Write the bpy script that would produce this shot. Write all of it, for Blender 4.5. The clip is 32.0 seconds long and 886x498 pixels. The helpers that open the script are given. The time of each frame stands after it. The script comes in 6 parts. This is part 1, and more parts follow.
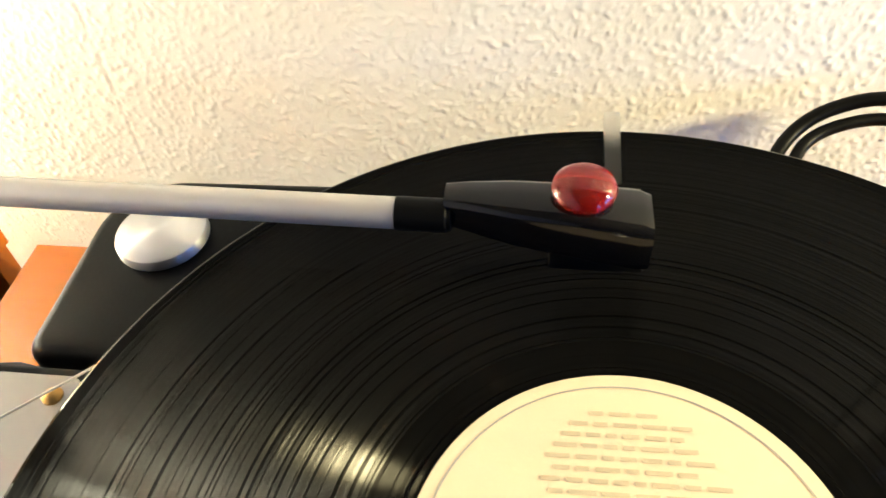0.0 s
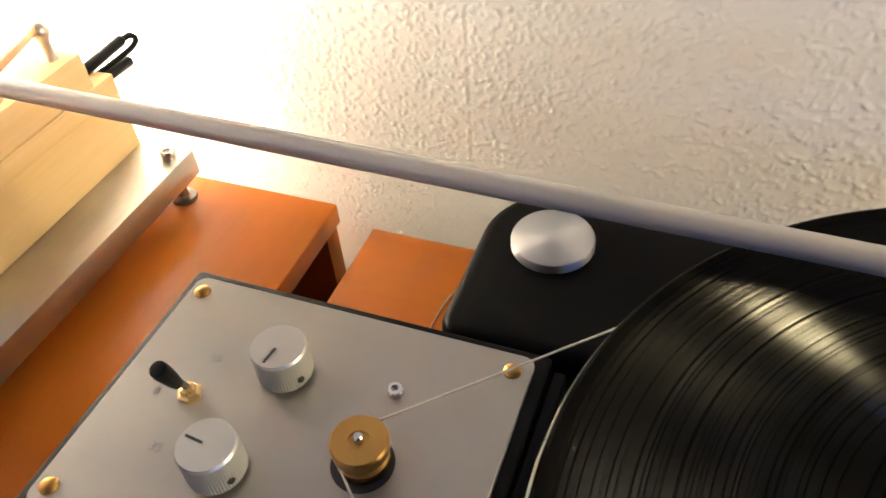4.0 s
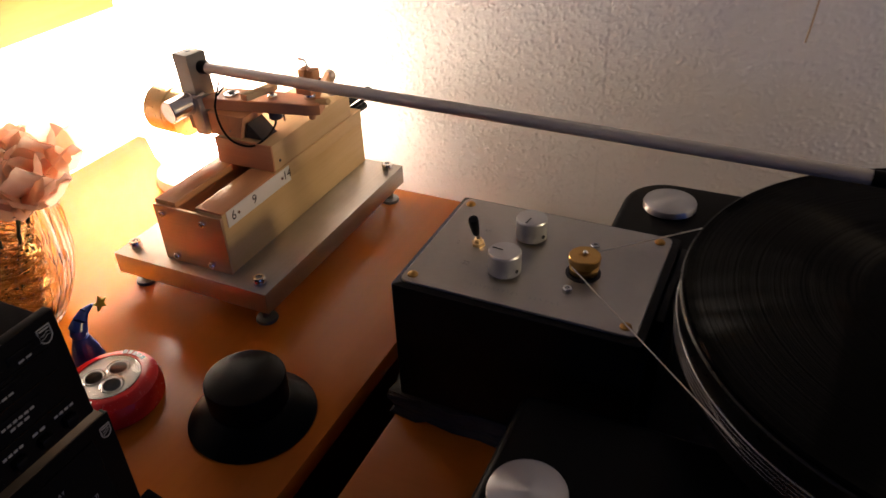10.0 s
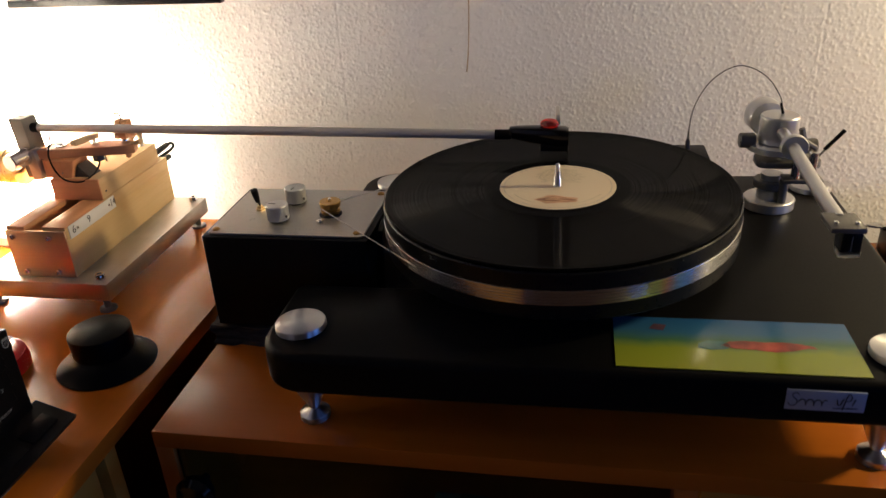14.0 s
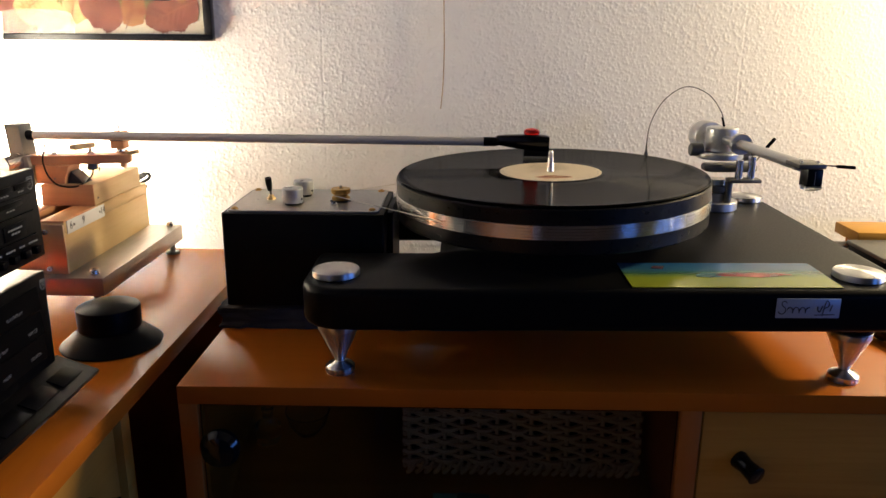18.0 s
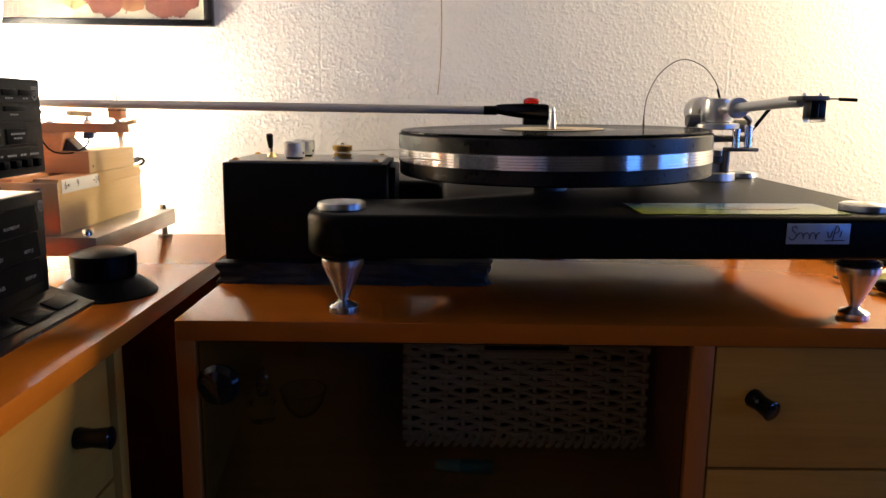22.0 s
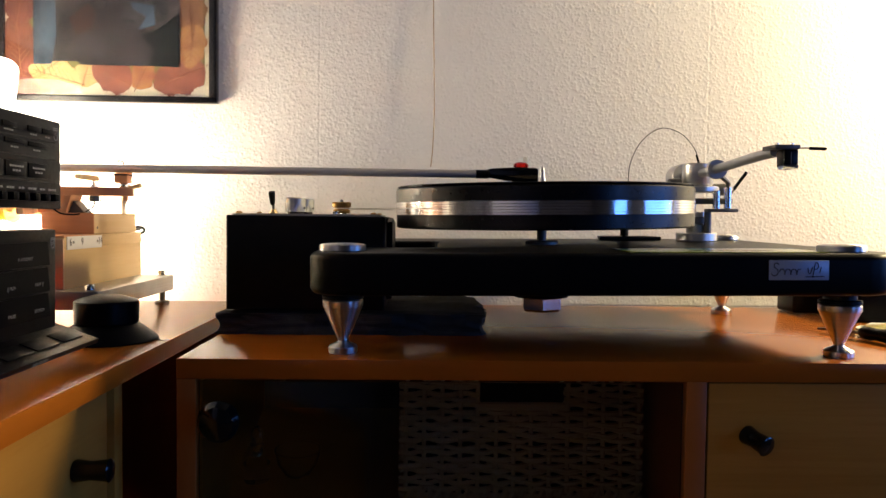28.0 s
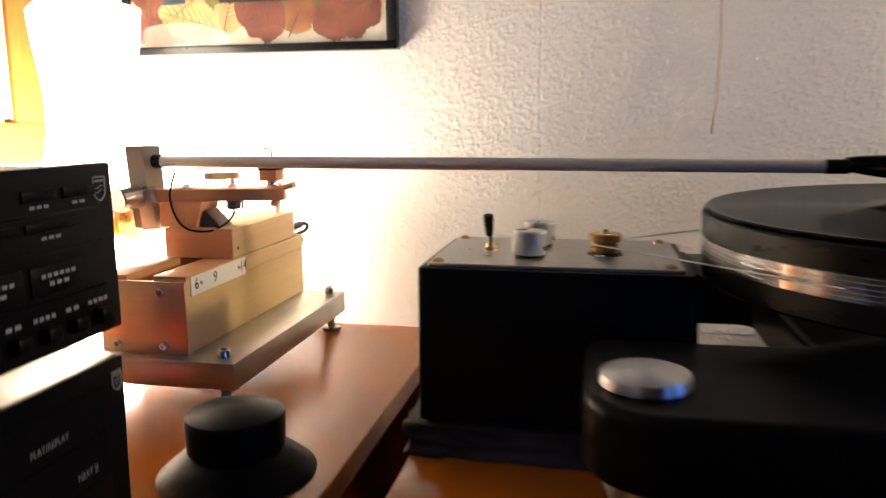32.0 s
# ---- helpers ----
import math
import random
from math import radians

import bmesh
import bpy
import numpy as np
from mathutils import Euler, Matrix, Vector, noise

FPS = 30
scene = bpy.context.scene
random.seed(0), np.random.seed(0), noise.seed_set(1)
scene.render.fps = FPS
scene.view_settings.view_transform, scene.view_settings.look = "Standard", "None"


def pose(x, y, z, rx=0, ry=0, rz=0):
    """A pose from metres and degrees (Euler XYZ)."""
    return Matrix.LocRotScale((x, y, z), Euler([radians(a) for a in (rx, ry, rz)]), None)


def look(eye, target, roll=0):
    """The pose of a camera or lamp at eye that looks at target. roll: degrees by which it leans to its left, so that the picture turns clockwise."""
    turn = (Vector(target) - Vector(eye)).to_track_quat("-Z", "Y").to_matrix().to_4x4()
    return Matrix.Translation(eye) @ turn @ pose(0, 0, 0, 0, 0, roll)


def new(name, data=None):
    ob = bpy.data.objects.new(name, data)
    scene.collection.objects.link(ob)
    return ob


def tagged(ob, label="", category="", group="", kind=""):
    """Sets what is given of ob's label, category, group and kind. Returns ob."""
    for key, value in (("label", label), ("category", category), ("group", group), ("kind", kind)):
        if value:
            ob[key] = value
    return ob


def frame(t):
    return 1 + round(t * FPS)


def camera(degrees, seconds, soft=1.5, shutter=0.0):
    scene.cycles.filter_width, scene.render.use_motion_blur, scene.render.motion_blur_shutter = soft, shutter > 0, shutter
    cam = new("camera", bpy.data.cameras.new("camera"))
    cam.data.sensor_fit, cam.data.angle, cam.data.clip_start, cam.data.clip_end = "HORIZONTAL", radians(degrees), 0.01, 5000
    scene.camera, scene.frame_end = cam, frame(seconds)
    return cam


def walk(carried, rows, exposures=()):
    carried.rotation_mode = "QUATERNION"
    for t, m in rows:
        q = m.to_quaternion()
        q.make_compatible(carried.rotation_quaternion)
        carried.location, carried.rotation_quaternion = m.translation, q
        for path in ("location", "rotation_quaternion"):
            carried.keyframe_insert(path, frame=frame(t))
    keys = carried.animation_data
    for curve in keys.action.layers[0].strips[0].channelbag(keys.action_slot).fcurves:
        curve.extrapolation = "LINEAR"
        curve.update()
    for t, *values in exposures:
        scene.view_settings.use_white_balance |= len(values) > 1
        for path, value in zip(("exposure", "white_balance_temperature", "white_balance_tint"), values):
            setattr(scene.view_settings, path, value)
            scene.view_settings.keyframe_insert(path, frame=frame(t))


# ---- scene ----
cam = camera(60.8, 32.0, shutter=0.5)
PATH = [
    (0, (0.297, 0.117, 1.068), (0.065, 1.465, -0.391), -4.6),
    (0.5, (0.286, 0.113, 1.072), (0.025, 1.459, -0.384), -4.1),
    (1, (0.273, 0.106, 1.076), (-0.028, 1.444, -0.38), -3.7),
    (1.5, (0.261, 0.1, 1.078), (-0.094, 1.429, -0.373), -4.0),
    (2, (0.247, 0.093, 1.079), (-0.171, 1.418, -0.359), -4.3),
    (2.5, (0.235, 0.086, 1.083), (-0.231, 1.412, -0.341), -4.6),
    (3, (0.223, 0.079, 1.088), (-0.29, 1.41, -0.314), -5.2),
    (3.5, (0.208, 0.075, 1.086), (-0.346, 1.4, -0.306), -5.6),
    (4, (0.196, 0.073, 1.089), (-0.392, 1.389, -0.298), -5.2),
    (4.5, (0.187, 0.073, 1.092), (-0.452, 1.371, -0.289), -5.8),
    (6.5, (0.161, 0.05, 1.109), (-0.664, 1.285, -0.23), -7.3),
    (7, (0.164, 0.038, 1.113), (-0.685, 1.267, -0.218), -7.3),
    (7.5, (0.173, 0.016, 1.121), (-0.685, 1.254, -0.196), -6.3),
    (8, (0.184, -0.008, 1.125), (-0.701, 1.233, -0.171), -5.8),
    (8.5, (0.196, -0.03, 1.129), (-0.694, 1.251, -0.123), -5.3),
    (9, (0.19, -0.071, 1.133), (-0.638, 1.292, -0.074), -4.4),
    (9.5, (0.189, -0.138, 1.134), (-0.58, 1.287, -0.039), -3.8),
    (10, (0.202, -0.191, 1.14), (-0.536, 1.296, 0.026), -2.5),
    (10.5, (0.215, -0.228, 1.141), (-0.451, 1.317, 0.059), -1.9),
    (11, (0.231, -0.252, 1.141), (-0.38, 1.325, 0.074), -1.8),
    (11.5, (0.24, -0.271, 1.145), (-0.356, 1.324, 0.095), -2.5),
    (12, (0.271, -0.277, 1.146), (-0.302, 1.348, 0.131), -2.5),
    (12.5, (0.309, -0.311, 1.154), (-0.185, 1.333, 0.128), -1.4),
    (13, (0.336, -0.347, 1.159), (-0.136, 1.34, 0.194), -2.7),
    (13.5, (0.345, -0.393, 1.156), (-0.064, 1.333, 0.234), -2.8),
    (15.5, (0.248, -0.536, 1.108), (0.107, 1.308, 0.347), -2.5),
    (16, (0.231, -0.552, 1.096), (0.133, 1.313, 0.379), -1.1),
    (16.5, (0.227, -0.564, 1.08), (0.137, 1.312, 0.392), -0.3),
    (17, (0.225, -0.563, 1.058), (0.126, 1.328, 0.414), -0.3),
    (17.5, (0.227, -0.561, 1.039), (0.177, 1.343, 0.427), 0.7),
    (18, (0.228, -0.563, 1.027), (0.196, 1.363, 0.488), 0.4),
    (18.5, (0.23, -0.567, 1.008), (0.209, 1.372, 0.518), 0.6),
    (19, (0.232, -0.569, 0.992), (0.224, 1.38, 0.542), 0.7),
    (19.5, (0.228, -0.57, 0.972), (0.255, 1.385, 0.552), 1.3),
    (20, (0.214, -0.572, 0.957), (0.22, 1.387, 0.554), 0.7),
    (20.5, (0.212, -0.574, 0.947), (0.201, 1.379, 0.519), 0.2),
    (21, (0.215, -0.576, 0.938), (0.209, 1.383, 0.539), 0.2),
    (21.5, (0.213, -0.58, 0.927), (0.22, 1.383, 0.542), 0.5),
    (22, (0.207, -0.58, 0.917), (0.226, 1.387, 0.555), 0.8),
    (22.5, (0.203, -0.583, 0.911), (0.223, 1.385, 0.555), 0.7),
    (23, (0.198, -0.585, 0.902), (0.228, 1.387, 0.567), 0.8),
    (23.5, (0.197, -0.589, 0.893), (0.206, 1.385, 0.572), 0.7),
    (24, (0.193, -0.595, 0.883), (0.194, 1.381, 0.579), 1.1),
    (24.5, (0.192, -0.598, 0.879), (0.202, 1.386, 0.622), 1.3),
    (25, (0.189, -0.598, 0.877), (0.219, 1.391, 0.671), 1.5),
    (25.5, (0.189, -0.599, 0.875), (0.222, 1.392, 0.685), 1.4),
    (27.5, (0.199, -0.61, 0.866), (0.265, 1.387, 0.776), 0.7),
    (28, (0.198, -0.609, 0.865), (0.25, 1.388, 0.785), 0.7),
    (28.5, (0.201, -0.607, 0.87), (0.256, 1.39, 0.783), 0.4),
    (29, (0.211, -0.6, 0.873), (0.237, 1.397, 0.762), 0.0),
    (29.5, (0.233, -0.568, 0.875), (0.237, 1.426, 0.727), -0.1),
    (30, (0.24, -0.525, 0.876), (0.159, 1.461, 0.662), -0.7),
    (30.5, (0.242, -0.466, 0.885), (-0.018, 1.501, 0.633), -1.2),
    (31, (0.246, -0.43, 0.905), (-0.199, 1.505, 0.661), -0.1),
    (31.5, (0.193, -0.375, 0.926), (-0.248, 1.561, 0.685), -0.2),
    (32, (0.108, -0.288, 0.948), (-0.293, 1.644, 0.62), -0.4),
]
walk(cam, [(t, look(eye, target, roll)) for t, eye, target, roll in PATH],
     [(0, 1.56, 6050, -4), (1.5, 1.28, 5920, -4), (3, 0.98, 5900, -1), (4, 0.72, 6000, 4), (7, -0.20, 6250, 18), (8, -0.52, 6270, 22), (9, -0.80, 6200, 20), (10, -1.05, 6150, 19), (11.5, -1.02, 6130, 16), (13, -0.68, 6120, 12), (15.5, -0.05, 5950, 8), (18, 0.1, 5950, 7), (22, 0.28, 6000, 7), (24, 0.48, 6050, 6), (26, 0.35, 6100, 6), (28, 0.12, 6150, 6), (30, 0.18, 5980, 4), (31, 0.15, 5960, 5), (32, -0.02, 6100, 9)])

# ---- world and light ----
world = bpy.data.worlds.new("world")
scene.world = world
world.use_nodes = True
world.node_tree.nodes["Background"].inputs[0].default_value = (0.25, 0.35, 0.6, 1)
world.node_tree.nodes["Background"].inputs[1].default_value = 0.006

WALL_Y = 0.462
TOP = 0.75                      # height of both cabinet tops


def lamp(name, kind, place, energy, colour, **more):
    data = bpy.data.lights.new(name, kind)
    data.energy, data.color = energy, colour
    for key, value in more.items():
        if key == "radius":
            data.shadow_soft_size = value
    ob = new(name, data)
    ob.location = place
    return ob


# a warm lamp that stands on the sideboard beyond the turntable
lamp_right = lamp("lamp_right", "POINT", (1.15, 0.23, 1.20), 33.0, (1.0, 0.755, 0.40), radius=0.05)
# evening daylight in the openings of two windows
for wy0, wy1, watts in ((-2.10, -1.45, 8.0), (-0.70, 0.35, 10.0)):
    sky_data = bpy.data.lights.new("window_light", "AREA")
    sky_data.shape, sky_data.size, sky_data.size_y = "RECTANGLE", wy1 - wy0 - 0.04, 0.52
    sky_data.energy, sky_data.color = watts, (0.12, 0.31, 1.0)
    window_light = new("window_light", sky_data)
    window_light.matrix_world = look((2.39, (wy0 + wy1) / 2, 1.05), (0.0, (wy0 + wy1) / 2, 1.05))


# ---- materials ----
def material(name, build):
    m = bpy.data.materials.new(name)
    m.use_nodes = True
    nt = m.node_tree
    nodes, links = nt.nodes, nt.links
    bsdf = nodes["Principled BSDF"]

    def add(kind, **values):
        n = nodes.new(kind)
        for key, value in values.items():
            if key in n.inputs:
                n.inputs[key].default_value = value
        return n

    build(m, nodes, links, bsdf, add)
    return m


def ramp(add, links, source, stops, ease="LINEAR"):
    r = add("ShaderNodeValToRGB")
    r.color_ramp.interpolation = ease
    el = r.color_ramp.elements
    while len(el) < len(stops):
        el.new(0.5)
    for e, (p, c) in zip(el, stops):
        e.position, e.color = p, (*c, 1) if len(c) == 3 else c
    links.new(source, r.inputs[0])
    return r.outputs[0]


def bump(add, links, bsdf, height, strength=0.3, distance=0.002):
    b = add("ShaderNodeBump", Strength=strength, Distance=distance)
    links.new(height, b.inputs["Height"])
    links.new(b.outputs[0], bsdf.inputs["Normal"])
    return b


def coords(add, links, scale=(1, 1, 1), rotation=(0, 0, 0)):
    tc = add("ShaderNodeTexCoord")
    mp = add("ShaderNodeMapping", Scale=scale, Rotation=rotation)
    links.new(tc.outputs["Object"], mp.inputs[0])
    return mp.outputs[0]


def paint(name, colour, rough=0.5, metal=0.0, vary=0.12, scale=60.0, relief=0.1, spec=0.5, coat=0.0, stretch=(1, 1, 1)):
    """A painted, cast or moulded surface with light mottling and fine grain."""
    def build(m, nodes, links, bsdf, add):
        v = coords(add, links, stretch)
        n1 = add("ShaderNodeTexNoise", Scale=scale * 0.15, Detail=4.0)
        n2 = add("ShaderNodeTexNoise", Scale=scale * 6, Detail=3.0)
        links.new(v, n1.inputs[0]), links.new(v, n2.inputs[0])
        lo, hi = [c * (1 - vary) for c in colour], [min(1, c * (1 + vary)) for c in colour]
        links.new(ramp(add, links, n1.outputs[0], [(0.3, lo), (0.7, hi)]), bsdf.inputs["Base Color"])
        rr = ramp(add, links, n2.outputs[0], [(0.25, (rough * 0.85,) * 3), (0.75, (min(1, rough * 1.15),) * 3)])
        links.new(rr, bsdf.inputs["Roughness"])
        bsdf.inputs["Metallic"].default_value = metal
        bsdf.inputs["Specular IOR Level"].default_value = spec
        bsdf.inputs["Coat Weight"].default_value = coat
        if relief:
            bump(add, links, bsdf, n2.outputs[0], relief, 0.0004)
    return material(name, build)


def wood(name, dark, light, along="x", rough=0.35, grain=1.0, coat=0.0):
    """Straight-grained board: streaks along one axis, fine pores across."""
    def build(m, nodes, links, bsdf, add):
        s = {"x": (2, 40, 40), "y": (40, 2, 40), "z": (40, 40, 2)}[along]
        v = coords(add, links, s)
        n1 = add("ShaderNodeTexNoise", Scale=0.9 * grain, Detail=6.0, Distortion=0.5)
        n2 = add("ShaderNodeTexNoise", Scale=9.0 * grain, Detail=4.0)
        links.new(v, n1.inputs[0]), links.new(v, n2.inputs[0])
        mix = add("ShaderNodeMath")
        mix.operation = "MULTIPLY_ADD"
        links.new(n2.outputs[0], mix.inputs[0])
        mix.inputs[1].default_value = 0.35
        links.new(n1.outputs[0], mix.inputs[2])
        links.new(ramp(add, links, mix.outputs[0], [(0.42, dark), (0.62, light), (0.85, dark)]), bsdf.inputs["Base Color"])
        links.new(ramp(add, links, n2.outputs[0], [(0.3, (rough * 0.985,) * 3), (0.8, (rough * 1.02,) * 3)]), bsdf.inputs["Roughness"])
        bsdf.inputs["Specular IOR Level"].default_value = 0.14
        bsdf.inputs["Coat Weight"].default_value = coat
        bsdf.inputs["Coat Roughness"].default_value = 0.15
        bump(add, links, bsdf, n2.outputs[0], 0.004, 0.0001)
    return material(name, build)


def brushed(name, colour, along="x", rough=0.3, strength=0.15, vary=0.2):
    """Brushed or milled metal with scratches along one axis."""
    def build(m, nodes, links, bsdf, add):
        s = {"x": (3, 300, 300), "y": (300, 3, 300), "z": (300, 300, 3), "o": (60, 60, 60)}[along]
        v = coords(add, links, s)
        n1 = add("ShaderNodeTexNoise", Scale=3.0, Detail=5.0)
        links.new(v, n1.inputs[0])
        w = coords(add, links)
        n2 = add("ShaderNodeTexNoise", Scale=25.0, Detail=4.0)
        links.new(w, n2.inputs[0])
        links.new(ramp(add, links, n2.outputs[0], [(0.3, [c * (1 - vary) for c in colour]), (0.75, colour)]), bsdf.inputs["Base Color"])
        links.new(ramp(add, links, n1.outputs[0], [(0.25, (rough * 0.7,) * 3), (0.8, (rough * 1.4,) * 3)]), bsdf.inputs["Roughness"])
        bsdf.inputs["Metallic"].default_value = 1.0
        bump(add, links, bsdf, n1.outputs[0], strength, 0.0002)
    return material(name, build)


def turned(name, colour, rough):
    """Steel turned on a lathe: fine rings smear reflections along the axis."""
    def build(m, nodes, links, bsdf, add):
        tan = add("ShaderNodeTangent")
        tan.direction_type, tan.axis = "RADIAL", "Z"
        links.new(tan.outputs[0], bsdf.inputs["Tangent"])
        n = add("ShaderNodeTexNoise", Scale=900.0, Detail=3.0)
        links.new(coords(add, links, (0.02, 0.02, 1)), n.inputs[0])
        links.new(ramp(add, links, n.outputs[0], [(0.3, [c * 0.9 for c in colour]), (0.7, colour)]), bsdf.inputs["Base Color"])
        bsdf.inputs["Metallic"].default_value = 1.0
        bsdf.inputs["Roughness"].default_value = rough
        bsdf.inputs["Anisotropic"].default_value = 0.9
        bsdf.inputs["Anisotropic Rotation"].default_value = 0.25
    return material(name, build)


def woodchip(m, nodes, links, bsdf, add):
    """White-painted woodchip wallpaper: raised chips of several sizes."""
    v = coords(add, links, (1, 1, 0.9))
    warp = add("ShaderNodeTexNoise", Scale=130.0, Detail=2.0)
    links.new(v, warp.inputs[0])
    mix = add("ShaderNodeVectorMath")
    mix.operation = "MULTIPLY_ADD"
    links.new(warp.outputs["Color"], mix.inputs[0])
    mix.inputs[1].default_value = (0.006, 0.006, 0.006)
    links.new(v, mix.inputs[2])
    blobs = []
    for size, shift in ((172.0, 0.0), (275.0, 3.7)):
        place = add("ShaderNodeVectorMath")
        place.operation = "ADD"
        links.new(mix.outputs[0], place.inputs[0])
        place.inputs[1].default_value = (shift, shift, shift)
        cell = add("ShaderNodeTexVoronoi", Scale=size, Randomness=1.0)
        links.new(place.outputs[0], cell.inputs["Vector"])
        odd = add("ShaderNodeSeparateColor")
        links.new(cell.outputs["Color"], odd.inputs[0])
        reach = add("ShaderNodeMapRange")
        links.new(odd.outputs[0], reach.inputs[0])
        reach.inputs[3].default_value, reach.inputs[4].default_value = 0.34, 0.66
        rim = add("ShaderNodeMath")
        rim.operation = "DIVIDE"
        links.new(cell.outputs["Distance"], rim.inputs[0]), links.new(reach.outputs[0], rim.inputs[1])
        dome = ramp(add, links, rim.outputs[0], [(0.05, (1, 1, 1)), (1.0, (0, 0, 0))], "EASE")
        blobs.append(dome)
    fine = add("ShaderNodeTexNoise", Scale=420.0, Detail=4.0, Roughness=0.6)
    links.new(v, fine.inputs[0])
    mul = add("ShaderNodeMath")
    mul.operation = "MULTIPLY_ADD"
    links.new(blobs[1], mul.inputs[0])
    mul.inputs[1].default_value = 0.6
    links.new(blobs[0], mul.inputs[2])
    tot = add("ShaderNodeMath")
    tot.operation = "MULTIPLY_ADD"
    links.new(fine.outputs[0], tot.inputs[0])
    tot.inputs[1].default_value = 0.30
    links.new(mul.outputs[0], tot.inputs[2])
    large = add("ShaderNodeTexNoise", Scale=6.0, Detail=3.0)
    links.new(v, large.inputs[0])
    links.new(ramp(add, links, large.outputs[0], [(0.3, (0.82, 0.81, 0.79)), (0.7, (0.86, 0.85, 0.83))]), bsdf.inputs["Base Color"])
    bsdf.inputs["Roughness"].default_value = 0.75
    bump(add, links, bsdf, tot.outputs[0], 0.36, 0.0011)


def painted_paper(m, nodes, links, bsdf, add):
    """Matt white wall paint with faint stains and a fine grain."""
    v = coords(add, links)
    large = add("ShaderNodeTexNoise", Scale=6.0, Detail=3.0)
    small = add("ShaderNodeTexNoise", Scale=700.0, Detail=4.0, Roughness=0.6)
    links.new(v, large.inputs[0]), links.new(v, small.inputs[0])
    links.new(ramp(add, links, large.outputs[0], [(0.3, (0.81, 0.80, 0.78)), (0.7, (0.85, 0.84, 0.82))]), bsdf.inputs["Base Color"])
    bsdf.inputs["Roughness"].default_value = 0.75
    bump(add, links, bsdf, small.outputs[0], 0.25, 0.0004)


